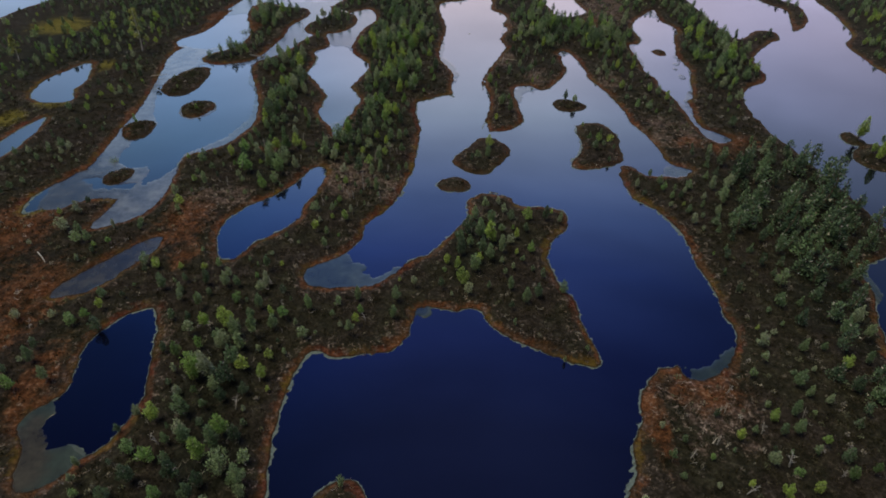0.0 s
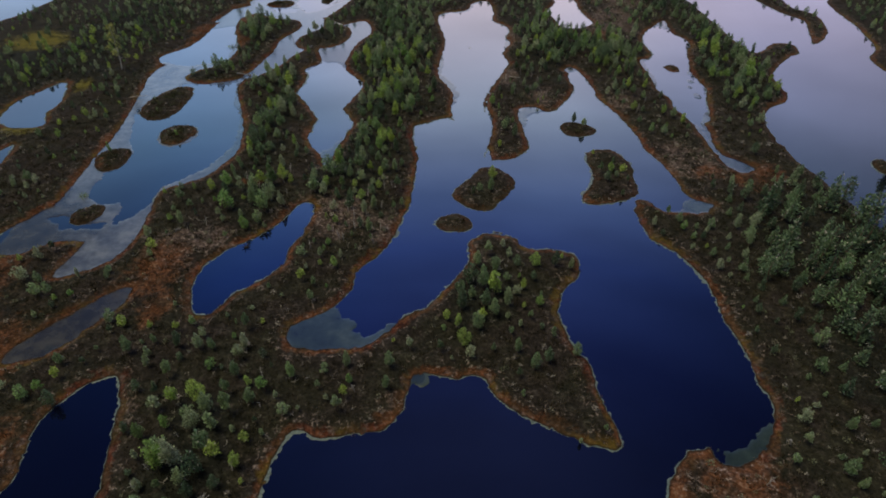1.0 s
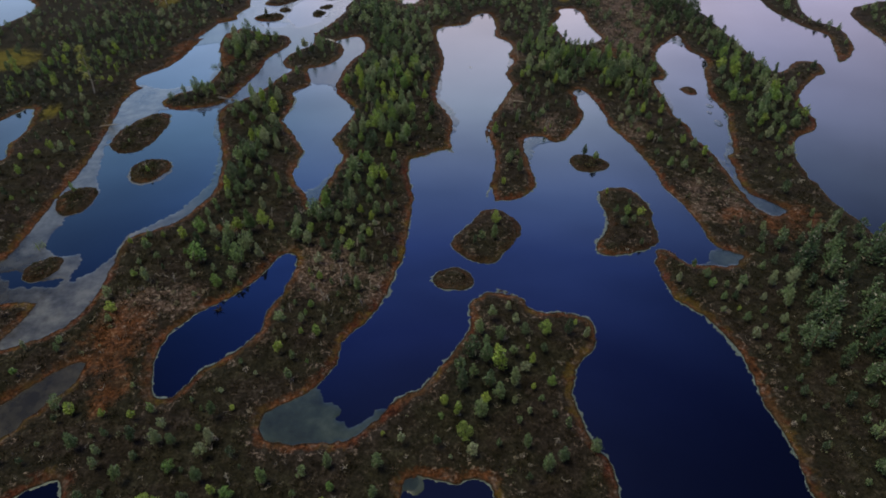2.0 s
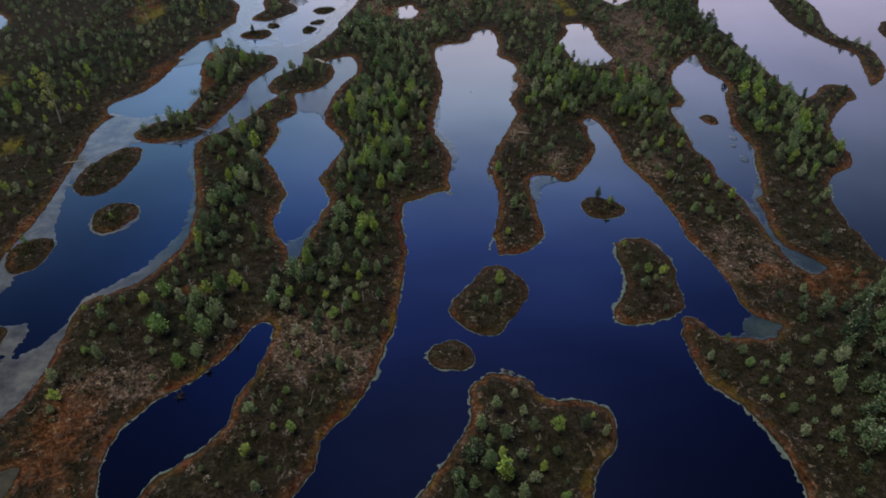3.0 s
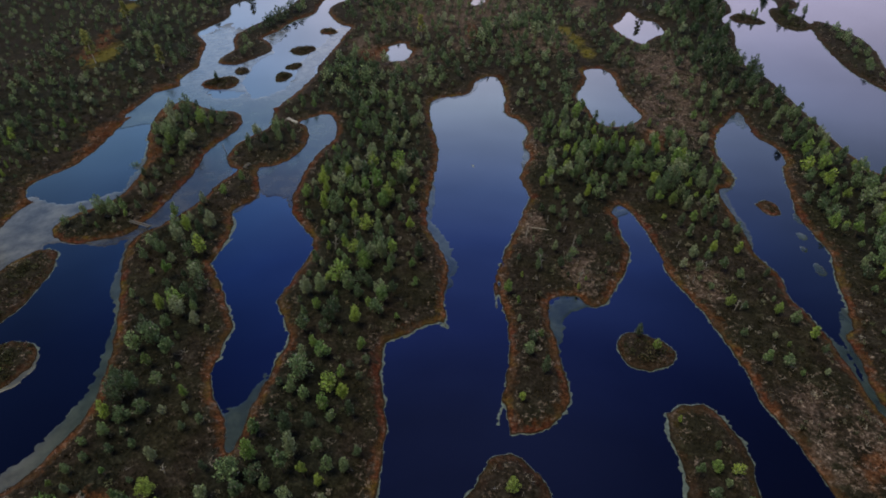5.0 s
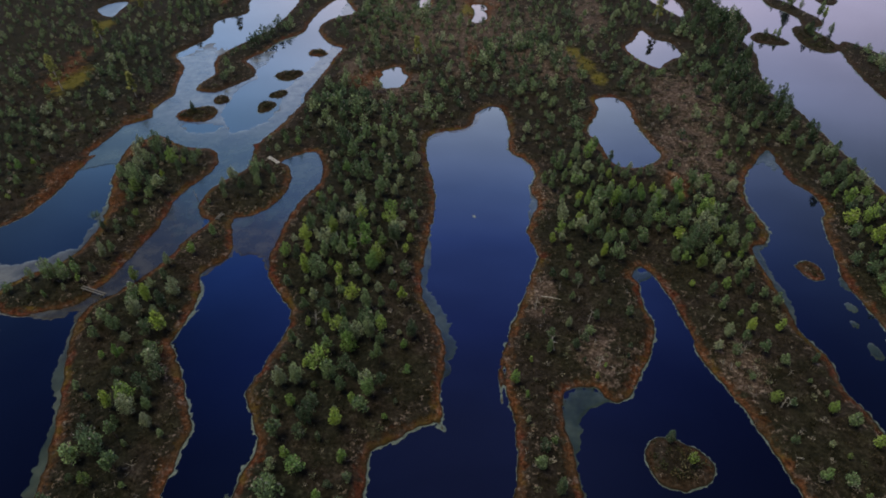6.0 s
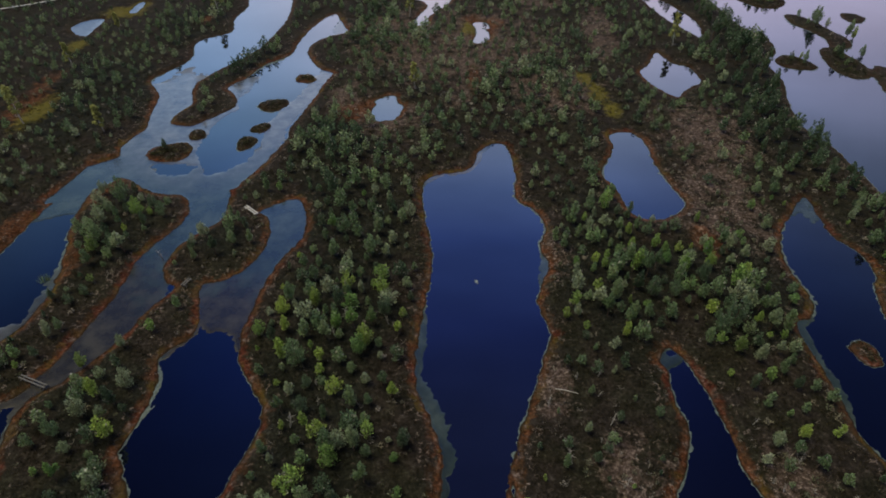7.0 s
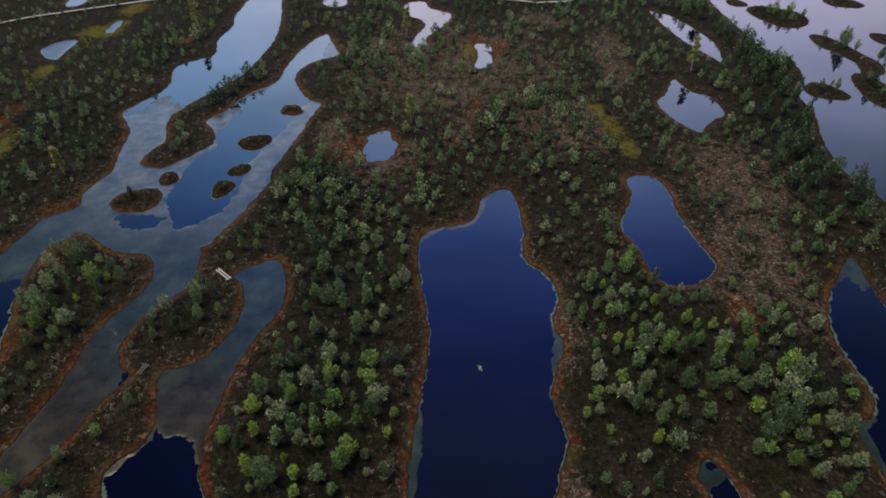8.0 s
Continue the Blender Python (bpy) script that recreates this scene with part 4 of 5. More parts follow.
PLACED.append([(-8.6, 43.8, 2.1), (-4.6, 44.1, 2.7), (10.1, 44.4, 2.3), (13.1, 45.4, 2.0), (7.4, 45.6, 2.0), (-29.6, 45.7, 3.0), (-21.5, 46.1, 1.8), (-22.9, 46.1, 2.4), (-18.5, 46.1, 2.4), (-25.1, 46.3, 2.4), (2.5, 46.5, 3.6), (3.8, 48.5, 2.3), (-19.0, 48.5, 2.5), (-28.5, 48.7, 1.2), (5.7, 50.6, 1.9), (2.2, 51.2, 2.3), (7.0, 51.8, 1.9), (10.3, 51.9, 1.7), (8.9, 54.5, 1.8), (4.6, 54.7, 2.2), (10.2, 55.7, 1.6), (6.1, 57.2, 1.8), (14.3, 57.5, 1.8), (12.6, 57.7, 2.5)])
PLACED.append([(10.6, 58.0, 2.3), (8.6, 58.0, 1.8), (4.1, 58.1, 1.8), (34.2, 59.3, 1.7), (-11.3, 59.5, 1.5), (-13.5, 59.5, 1.5), (30.9, 59.8, 1.5), (-13.1, 60.4, 1.3), (35.8, 61.5, 2.3), (-12.9, 61.7, 1.2), (30.8, 62.5, 1.5), (-8.0, 62.5, 1.1), (29.5, 62.6, 1.4), (33.7, 62.6, 1.2), (-10.2, 63.0, 1.1), (-8.4, 63.9, 2.3), (-13.1, 64.4, 1.1), (35.5, 64.7, 2.1), (-21.0, 64.8, 1.4), (-23.2, 64.8, 2.1), (37.6, 65.0, 1.9), (25.9, 65.4, 1.6), (-31.1, 65.6, 2.4), (-12.6, 65.9, 1.5)])
PLACED.append([(29.1, 66.1, 1.5), (28.0, 67.3, 1.7), (-9.2, 67.8, 2.2), (-21.6, 68.1, 2.8), (-5.6, 68.5, 1.7), (-8.3, 68.9, 2.2), (-19.5, 69.2, 2.2), (-23.6, 69.4, 2.4), (-4.8, 69.6, 1.4), (-28.1, 69.7, 1.2), (-29.9, 69.8, 1.0), (-26.9, 70.5, 2.2), (-21.7, 70.6, 2.2), (-11.3, 70.8, 1.6), (-35.1, 71.6, 1.4), (23.6, 71.8, 1.2), (4.3, 72.0, 1.4), (6.7, 72.8, 2.5), (-31.8, 73.0, 1.3), (-7.9, 73.2, 1.3), (-5.6, 73.2, 2.7), (-21.7, 74.4, 3.6), (24.8, 74.6, 1.3), (-20.9, 75.5, 2.6)])
PLACED.append([(-27.3, 75.7, 1.3), (-12.1, 75.8, 1.5), (7.0, 75.8, 2.2), (-8.0, 76.2, 1.3), (-9.2, 76.9, 1.5), (21.8, 77.0, 1.9), (-28.0, 77.3, 1.5), (-6.1, 77.4, 1.9), (23.3, 77.4, 1.7), (-21.6, 78.3, 2.5), (-13.7, 78.4, 2.3), (-10.5, 78.7, 2.5), (-5.3, 78.8, 1.5), (23.9, 79.3, 1.4), (-11.6, 80.6, 2.4), (-26.3, 80.7, 1.6), (-20.2, 81.1, 1.4), (-9.5, 81.5, 1.4), (21.7, 81.9, 1.2), (-6.2, 82.5, 2.2), (-20.3, 82.7, 1.6), (-7.0, 83.5, 3.0), (-26.5, 84.0, 3.1), (8.6, 84.1, 1.4)])
PLACED.append([(-21.0, 84.4, 1.9), (-25.6, 85.1, 2.5), (10.9, 87.0, 2.7), (-22.8, 92.9, 1.9), (-6.9, 93.1, 2.8), (9.2, 93.4, 1.2), (-9.6, 93.4, 2.4), (-12.1, 94.2, 1.5), (-24.7, 94.3, 2.6), (35.2, 94.4, 1.9), (-23.4, 94.6, 1.5), (-26.7, 94.8, 1.8), (-11.1, 94.9, 1.5), (30.7, 95.3, 1.8), (-23.8, 95.8, 1.6), (-4.5, 96.0, 2.7), (-7.1, 96.7, 1.8), (-3.7, 96.8, 2.3), (-12.6, 97.2, 2.7), (-11.1, 97.3, 2.4), (8.6, 97.5, 2.3), (-8.2, 97.6, 2.3), (15.9, 97.9, 1.1), (-6.0, 98.1, 1.7)])
PLACED.append([(-3.9, 99.6, 3.1), (15.1, 99.7, 1.0), (-28.0, 99.8, 2.2), (36.2, 99.8, 1.6), (12.0, 100.9, 1.9), (-6.8, 101.0, 2.1), (-11.5, 101.0, 1.3), (14.6, 101.4, 1.8), (-1.8, 101.4, 1.6), (-4.0, 101.9, 1.6), (-7.6, 102.1, 2.8), (-28.3, 102.2, 1.3), (-12.5, 102.3, 1.7), (-5.0, 102.4, 2.5), (-6.4, 102.5, 2.0), (-1.0, 102.8, 3.8), (29.6, 102.9, 2.5), (31.7, 103.6, 2.2), (-30.0, 103.8, 1.7), (14.3, 104.1, 1.9), (17.3, 105.1, 1.7), (-7.9, 105.3, 1.4), (20.5, 105.4, 1.7), (-28.6, 105.5, 2.2)])
PLACED.append([(-11.7, 106.1, 1.7), (-9.9, 106.1, 1.7), (-5.5, 106.5, 2.1), (-26.5, 106.8, 2.3), (-4.4, 106.9, 1.4), (-2.3, 107.5, 2.8), (-28.2, 107.6, 2.0), (15.1, 107.8, 1.4), (33.5, 108.3, 2.1), (-26.0, 108.6, 2.2), (-10.0, 108.6, 1.4), (33.1, 110.0, 2.2), (-39.8, 110.7, 2.9), (-31.2, 111.0, 2.2), (-11.1, 111.1, 3.5), (31.4, 111.6, 2.8), (-12.7, 111.7, 2.2), (-35.8, 112.1, 1.9), (-5.6, 112.4, 2.5), (33.6, 112.5, 1.8), (29.8, 112.6, 2.2), (-28.2, 113.2, 2.1), (-3.9, 113.2, 1.3), (-38.8, 113.5, 1.5)])
PLACED.append([(-5.0, 113.5, 2.9), (27.3, 113.6, 3.1), (-9.1, 114.1, 2.5), (-36.0, 114.3, 2.9), (-15.6, 114.7, 2.3), (19.7, 114.7, 1.6), (29.2, 115.0, 2.5), (-35.4, 115.3, 2.0), (-13.2, 115.3, 2.0), (35.8, 115.4, 2.5), (34.3, 115.5, 2.9), (33.1, 115.9, 1.6), (30.7, 116.1, 3.7), (29.0, 116.1, 1.7), (-3.6, 117.1, 2.6), (18.6, 117.2, 2.4), (21.4, 117.3, 1.6), (-13.9, 117.6, 2.4), (-24.7, 118.3, 2.0), (-10.7, 118.3, 2.0), (27.0, 118.6, 1.6), (-13.8, 119.3, 2.9), (19.7, 119.4, 2.3), (-38.2, 119.5, 1.7)])
PLACED.append([(-7.5, 119.5, 1.7), (26.0, 120.0, 2.0), (-35.0, 120.0, 1.7), (23.9, 120.3, 2.2), (22.3, 121.2, 2.0), (29.8, 121.9, 2.5), (34.2, 122.4, 1.9), (24.0, 123.0, 2.8), (28.0, 123.7, 2.1), (30.9, 124.2, 1.8), (25.4, 124.4, 2.1), (26.8, 125.0, 1.6), (-25.6, 125.6, 1.8), (-23.4, 126.5, 2.4), (-35.2, 127.6, 1.8), (-21.9, 128.2, 1.7), (-26.5, 128.4, 1.3), (-20.0, 128.7, 2.1), (-37.7, 128.8, 3.2), (-21.1, 131.3, 1.7), (-33.3, 131.8, 1.6), (-31.8, 133.6, 2.2), (-35.0, 134.0, 2.2), (-38.1, 136.7, 3.5)])
PLACED.append([(-41.1, 138.0, 1.7)])


def shallow(q):
    """Metres inside the outlined shallows, negative outside."""
    v = np.full(len(q), -7.0)
    for p in SHALLOWS:
        v = np.maximum(v, -signed(np.array(p), q))
    for p in DEEPS:
        v = np.minimum(v, signed(np.array(p), q))
    return v


def lines(stops):
    """Grid lines from (start, step) pairs."""
    rows = []
    for (a, step), (b, _) in zip(stops, stops[1:]):
        rows.extend(np.arange(a, b - step * 0.3, step))
    rows.append(stops[-1][0])
    return np.array(rows)


GX = lines([(-3000, 900), (-300, 40), (-132, 1.2), (-54, 0.24), (54, 1.0), (112, 8), (136, 50), (350, 900), (3000, 0)])
GY = lines([(-3000, 900), (-200, 40), (-10, 4), (14, 0.24), (140, 0.50), (232, 6), (256, 40), (450, 900), (4000, 0)])


def sheet(gx, gy, z):
    """Vertex places and quads of a grid."""
    xx, yy = np.meshgrid(gx, gy)
    co = np.stack([xx.ravel(), yy.ravel(), z], 1)
    nx, ny = len(gx), len(gy)
    i = (np.arange(ny - 1)[:, None] * nx + np.arange(nx - 1)[None]).ravel()
    return co, np.stack([i, i + 1, i + nx + 1, i + nx], 1)


def mesh_of(name, co, faces, material, floats=(), flat=True):
    """A mesh from arrays of places and equal-sided faces, with named numbers on its points."""
    me = bpy.data.meshes.new(name)
    k = faces.shape[1]
    me.vertices.add(len(co))
    me.vertices.foreach_set("co", np.ascontiguousarray(co, np.float32).ravel())
    me.loops.add(faces.size)
    me.loops.foreach_set("vertex_index", np.ascontiguousarray(faces, np.int32).ravel())
    me.polygons.add(len(faces))
    me.polygons.foreach_set("loop_start", np.arange(0, faces.size, k, dtype=np.int32))
    for n, v in floats:
        me.attributes.new(n, "FLOAT", "POINT").data.foreach_set("value", np.ascontiguousarray(v, np.float32))
    me.materials.append(material)
    me.update(calc_edges=True)
    me.polygons.foreach_set("use_smooth", np.full(len(faces), not flat))
    return me


def land_height(q, d):
    """Height of the ground from the distance to the waterline."""
    s = np.clip(d / 1.3, 0, 1)
    up = 0.02 + 0.30 * s * s * (3 - 2 * s) + np.clip(d, 0, 1) * (0.10 * ripple(q, 1.7, 8) + 0.10 * ripple(q, 0.5, 9))
    wide, inner = blobs(q, SHELVES), shallow(q)
    ragged = 0.10 * ripple(q, 3.2, 5) + 0.11 * ripple(q, 7.0, 25) + 0.09 * ripple(q, 12.5, 26)
    fringe = np.clip(0.05 + 1.15 * ragged + 0.20 * ripple(q, 0.35, 6), 0.0, 0.6) + 0.95 * blobs(q, FRINGE)
    mat = np.where(wide > 0.02, 6 * (wide + np.clip(wide * 3, 0, 1) * (0.16 * ripple(q, 2.0, 7) + 0.06 * ripple(q, 4.5, 27) + 0.22 * ripple(q, 0.6, 17)) - 0.22), -9)
    mat = np.maximum(mat, 0.9 * (inner + 0.32 * ripple(q, 1.6, 7) + 0.20 * ripple(q, 4.5, 27) + ragged))
    down = np.clip(np.maximum(d + fringe, mat) * 0.15, -1.2, 0.02)
    return np.where(d > 0, up, down)


gq = np.stack([v.ravel() for v in np.meshgrid(GX, GY)], 1)
inside = (np.abs(gq[:, 0]) < 160) & (gq[:, 1] > -40) & (gq[:, 1] < 280)
gd = np.full(len(gq), 9.0)
gd[inside] = shore(gq[inside])
gz = land_height(gq, gd)
co, faces = sheet(GX, GY, gz)
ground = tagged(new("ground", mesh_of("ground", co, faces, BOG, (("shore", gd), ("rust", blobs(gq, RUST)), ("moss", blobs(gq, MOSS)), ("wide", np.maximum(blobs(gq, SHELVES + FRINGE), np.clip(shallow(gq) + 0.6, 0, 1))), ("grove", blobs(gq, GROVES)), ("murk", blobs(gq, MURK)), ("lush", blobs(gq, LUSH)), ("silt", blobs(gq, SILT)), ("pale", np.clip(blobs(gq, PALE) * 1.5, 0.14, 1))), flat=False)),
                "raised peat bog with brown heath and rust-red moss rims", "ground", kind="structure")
wx, wy = lines([(-135, 27), (135, 0)]), lines([(8, 24), (248, 0)])
co, faces = sheet(wx, wy, np.zeros(len(wx) * len(wy)))
water = tagged(new("water", mesh_of("water", co, faces, WATER)), "still dark blue bog pools mirroring the dusk sky", "water", kind="structure")


# ---- plants ----
def at_ground(x, y):
    """Height of the ground at one place."""
    q = np.array([(x, y)], float)
    return float(land_height(q, shore(q))[0])


def tube(path, radii, sides=5):
    """Places and triangles of a tapered limb along a path."""
    co, tri = [], []
    for k, (p, r) in enumerate(zip(path, radii)):
        ahead = (Vector(path[min(k + 1, len(path) - 1)]) - Vector(path[max(k - 1, 0)])).normalized()
        side = ahead.orthogonal().normalized()
        up = ahead.cross(side)
        for j in range(sides):
            a = 2 * math.pi * j / sides
            co.append(tuple(Vector(p) + (side * math.cos(a) + up * math.sin(a)) * r))
    for k in range(len(path) - 1):
        for j in range(sides):
            a, b = k * sides + j, k * sides + (j + 1) % sides
            tri += [(a, b, b + sides), (a, b + sides, a + sides)]
    return np.array(co), np.array(tri)


def join(parts):
    co, tri, n = [], [], 0
    for c, t in parts:
        co.append(c)
        tri.append(t + n)
        n += len(c)
    return np.concatenate(co), np.concatenate(tri)


def tuft_cloud(rng, centres, radii, count, size):
    """Leafy clumps: small triangles on and in ellipsoids, facing mostly outwards and up."""
    cs = []
    for (cx, cy, cz), (rx, ry, rz) in zip(centres, radii):
        v = rng.normal(size=(count, 3))
        v /= np.linalg.norm(v, axis=1)[:, None]
        v[:, 2] = np.where(v[:, 2] < -0.35, -v[:, 2], v[:, 2])
        p = v * (0.55 + 0.5 * rng.rand(count, 1)) * (rx, ry, rz) + (cx, cy, cz)
        n = v + rng.normal(size=(count, 3)) * 0.38 + (0, 0, 0.15)
        n /= np.linalg.norm(n, axis=1)[:, None]
        s = np.cross(n, rng.normal(size=(count, 3)))
        s /= np.linalg.norm(s, axis=1)[:, None]
        u = np.cross(n, s)
        z = size * (0.6 + 0.8 * rng.rand(count, 1))
        cs.append(np.stack([p + s * z, p - s * z * 0.5 + u * z * 0.75, p - s * z * 0.5 - u * z * 0.75], 1).reshape(-1, 3))
    co = np.concatenate(cs)
    return co, np.arange(len(co)).reshape(-1, 3)


def pine_shape(seed, count, size, limbs=5, form=0):
    """A bog pine one metre high: a trunk that forks into leaders, each with its own ragged plume of needle tufts. form: 0 bushy, 1 slender, 2 thin with bare stem, 3 low and broad, 4 a pointed spire."""
    r = np.random.RandomState(seed)
    lean = r.normal(size=2) * 0.07
    low, broad, plumes = ((0.14, 0.20, 7), (0.14, 0.12, 4), (0.40, 0.17, 5), (0.08, 0.27, 9), (0.06, 0.07, 2))[form]
    plumes += int(r.randint(-1, 3))
    bend = [(lean[0] * z + 0.03 * math.sin(5 * z + seed), lean[1] * z + 0.03 * math.cos(4 * z + seed), z) for z in (-0.06, 0.2, 0.45, 0.7, 0.93)]
    wood = [tube(bend, (0.030, 0.024, 0.018, 0.012, 0.004), 5 if limbs else 3)]
    crown, spin = [], r.rand() * 6.283
    for j in range(plumes):
        f = j / max(1, plumes - 1)                      # 0: the main leader, then lower and further out
        t = spin + 2.4 * j + 0.7 * r.rand()
        off = 0.0 if j == 0 else broad * (0.55 + 0.65 * f) * (0.7 + 0.6 * r.rand())
        cx, cy = lean[0] + off * math.cos(t), lean[1] + off * math.sin(t)
        peak = 0.98 if j == 0 else 0.92 - (0.50 - 0.4 * low) * f * (0.75 + 0.5 * r.rand())
        foot = low if form == 4 else max(low, peak - (0.42 + 0.18 * r.rand()))
        rad = (0.095 + 0.05 * r.rand()) * (0.8 if form == 2 else 1.0) * (1.12 if form == 3 else 1.0)
        n = count // plumes
        a, h = r.rand(n) * 6.283, r.rand(n) ** 0.85
        wide = rad * np.sin(np.pi * np.clip(0.16 + 0.80 * h, 0, 1)) ** 0.75 * (1 + 0.28 * np.sin(3 * a + 8 * h + t) + 0.22 * np.sin(5 * a - 6 * h))
        if form == 4:
            h = h ** 1.35
            wide = rad * 1.55 * (1.02 - h) ** 0.8 * (1 + 0.30 * np.sin(3 * a + 9 * h + t) + 0.25 * np.sin(22 * h + 2 * a))
        o = wide * np.where(r.rand(n) < 0.7, 0.75 + 0.4 * r.rand(n), 0.3 + 0.5 * r.rand(n))
        z = foot + (peak - foot) * h
        p = np.stack([cx * np.minimum(1, z / peak * 1.1) + o * np.cos(a), cy * np.minimum(1, z / peak * 1.1) + o * np.sin(a), z + 0.02 * r.normal(size=n)], 1)
        # each tuft is a narrow blade that points outwards and up
        way = np.stack([np.cos(a), np.sin(a), np.zeros(n)], 1) * (0.8 - 0.6 * h[:, None]) + (0, 0, 0.75) + r.normal(size=(n, 3)) * 0.38
        way /= np.linalg.norm(way, axis=1)[:, None]
        side = np.cross(way, r.normal(size=(n, 3)))
        side /= np.linalg.norm(side, axis=1)[:, None]
        k = size * (0.6 + 0.8 * r.rand(n, 1))
        crown.append(np.stack([p - side * k * 0.62, p + side * k * 0.62, p + way * k * 1.9], 1).reshape(-1, 3))
        if 0 < j <= limbs:
            wood.append(tube([(lean[0] * foot, lean[1] * foot, foot - 0.10), (cx * 0.6, cy * 0.6, foot - 0.01), (cx, cy, foot + 0.45 * (peak - foot))], (0.013, 0.009, 0.003), 4))
    crown = np.concatenate(crown)
    return join(wood), (crown, np.arange(len(crown)).reshape(-1, 3))


def dead_shape(seed):
    """A dead bog pine one metre high: bare leaning trunk with broken limbs."""
    r = np.random.RandomState(seed)
    lean = r.normal(size=2) * 0.12
    wood = [tube([(lean[0] * z, lean[1] * z, z) for z in (-0.06, 0.3, 0.65, 1.0)], (0.030, 0.024, 0.015, 0.004))]
    for k in range(8):
        z, a, o = 0.3 + 0.08 * k, 2.4 * k + r.rand(), 0.12 + 0.16 * r.rand()
        wood.append(tube([(lean[0] * z, lean[1] * z, z), (lean[0] * z + o * math.cos(a), lean[1] * z + o * math.sin(a), z + 0.08)], (0.012, 0.003), 4))
    return join(wood)


FINE = [pine_shape(100 + k, 1250, 0.028, 9, (0, 1, 0, 3, 0, 2, 1)[k % 7]) for k in range(14)]
TWIGGY = [pine_shape(270 + k, 60, 0.085, 0, 3) for k in range(8)]
SPARSE = [pine_shape(250 + k, 170, 0.064, 0, (0, 3, 3, 0)[k % 4]) for k in range(8)]
COARSE = [pine_shape(200 + k, 480, 0.042, 2, (0, 3, 1, 0, 2)[k % 5]) for k in range(10)]
SLENDER = [pine_shape(230 + k, 430, 0.036, 1, (4, 4, 1)[k % 3]) for k in range(9)]
DEAD = [dead_shape(300 + k) for k in range(4)]
FINE_MESH = [(mesh_of("trunk", *w, BARK), mesh_of("crown", *c, NEEDLES)) for w, c in FINE]
DEAD_MESH = [mesh_of("trunk", *w, DEADWOOD) for w in DEAD]


def bog_pine(x, y, high, kind, label):
    """One pine: an empty at its foot with its trunk and crown."""
    top = tagged(new("bog_pine"), label, "tree", "bog pines")
    top.matrix_basis = pose(x, y, at_ground(x, y), 0, 0, (x * 37 + y * 91) % 360) @ Matrix.Diagonal((high * 0.90, high * 0.90, high * 1.13, 1))
    for me in FINE_MESH[kind]:
        ob = new(me.name, me)
        ob.parent = top
    return top


def scatter(rng, n, lo, hi):
    return lo + rng.rand(n, 2) * (np.array(hi) - lo)


rng = np.random.RandomState(7)
cand = scatter(rng, 115000, (-112, 14), (112, 262))
cand = cand[np.abs(cand[:, 0]) < 30 + 0.6 * np.minimum(cand[:, 1], 145)]
cd = shore(cand)
keep = cd > 1.3 + 0.9 * ((cand[:, 1] > 145) | (cand[:, 0] < -52))
cand, cd = cand[keep], cd[keep]
wood = np.clip(blobs(cand, GROVES) * 2.0, 0, 1) * np.where(cand[:, 0] < -46, 0.4, 1)
forest = np.clip(blobs(cand, FOREST) * 2.5, 0, 1)
bare = np.clip(np.maximum(blobs(cand, BARE) * 2.5, np.maximum(blobs(cand, RUST) * 1.3, blobs(cand, MOSS) * 3)), 0, 1)
far = np.clip((cand[:, 1] - 128) / 18, 0, 1)
dense = (0.15 + 0.06 * ripple(cand, 0.22, 12) + 0.70 * wood + 0.6 * forest + (0.22 + 0.16 * ripple(cand, 0.16, 44)) * far * np.where(cand[:, 0] < -46, 0.7, 1)) * np.clip((cd - 1.0) / 1.5, 0.15, 1) * (1 - 0.93 * bare)
pick = rng.rand(len(cand)) < np.clip(dense, 0, 1)
cand, cd, wood, forest, far = cand[pick], cd[pick], wood[pick], forest[pick], far[pick]
BIRCHES = [(-57.2, 111.2, 6.4), (-78.3, 106.9, 3.6), (-61.2, 156.6, 4.7), (-48.2, 154.2, 3.5), (-45.5, 204.3, 5.4), (-62.5, 194.3, 2.8), (-63.7, 177.4, 3.4), (45.6, 186.9, 4.6), (-2.5, 168.5, 3.5), (-4.9, 201.9, 4.5)]
# keep the trees apart
cell, kept = {}, []
placed = [(x, y) for row in PLACED for x, y, *_ in row]
for x, y, _ in BIRCHES:
    cell.setdefault((int(x // 2), int(y // 2)), []).append((x, y, 1.9))
for x, y in placed:
    cell.setdefault((int(x // 2), int(y // 2)), []).append((x, y, 1.25))
for k, (x, y) in enumerate(cand):
    i, j = int(x // 2), int(y // 2)
    gap = 1.20 + 0.15 * wood[k] + 0.52 * forest[k] + 0.35 * far[k]
    if all((x - a) ** 2 + (y - b) ** 2 > max(gap, g) ** 2 for di in (-1, 0, 1) for dj in (-1, 0, 1) for a, b, g in cell.get((i + di, j + dj), ())):
        cell.setdefault((i, j), []).append((x, y, gap))
        kept.append(k)
cand, wood, forest, far = cand[kept], wood[kept], forest[kept], far[kept]
tall = (0.68 + 1.25 * rng.rand(len(cand)) ** 1.4) * (1.0 + 0.55 * wood) * np.where(cand[:, 0] < -46, 0.85, 1) * (1 + 0.65 * forest) * (1 + 0.16 * far)

for row in PLACED:
    lush = np.clip(blobs(np.array([r[:2] for r in row]), GROVES) * 2, 0, 1)
    for k, (x, y, high) in enumerate(row):
        bog_pine(x, y, (0.82 + 0.36 * lush[k]) * min(high, 1.4 + 0.38 * high), int(x * 7 + y * 3) % len(FINE_MESH),
                 "taller bog pine with a full grey-green rounded crown" if high > 2.6 else "stunted bog pine with a thin crown in brown heath" if high < 1.45 else "small bog pine with a grey-green rounded crown")


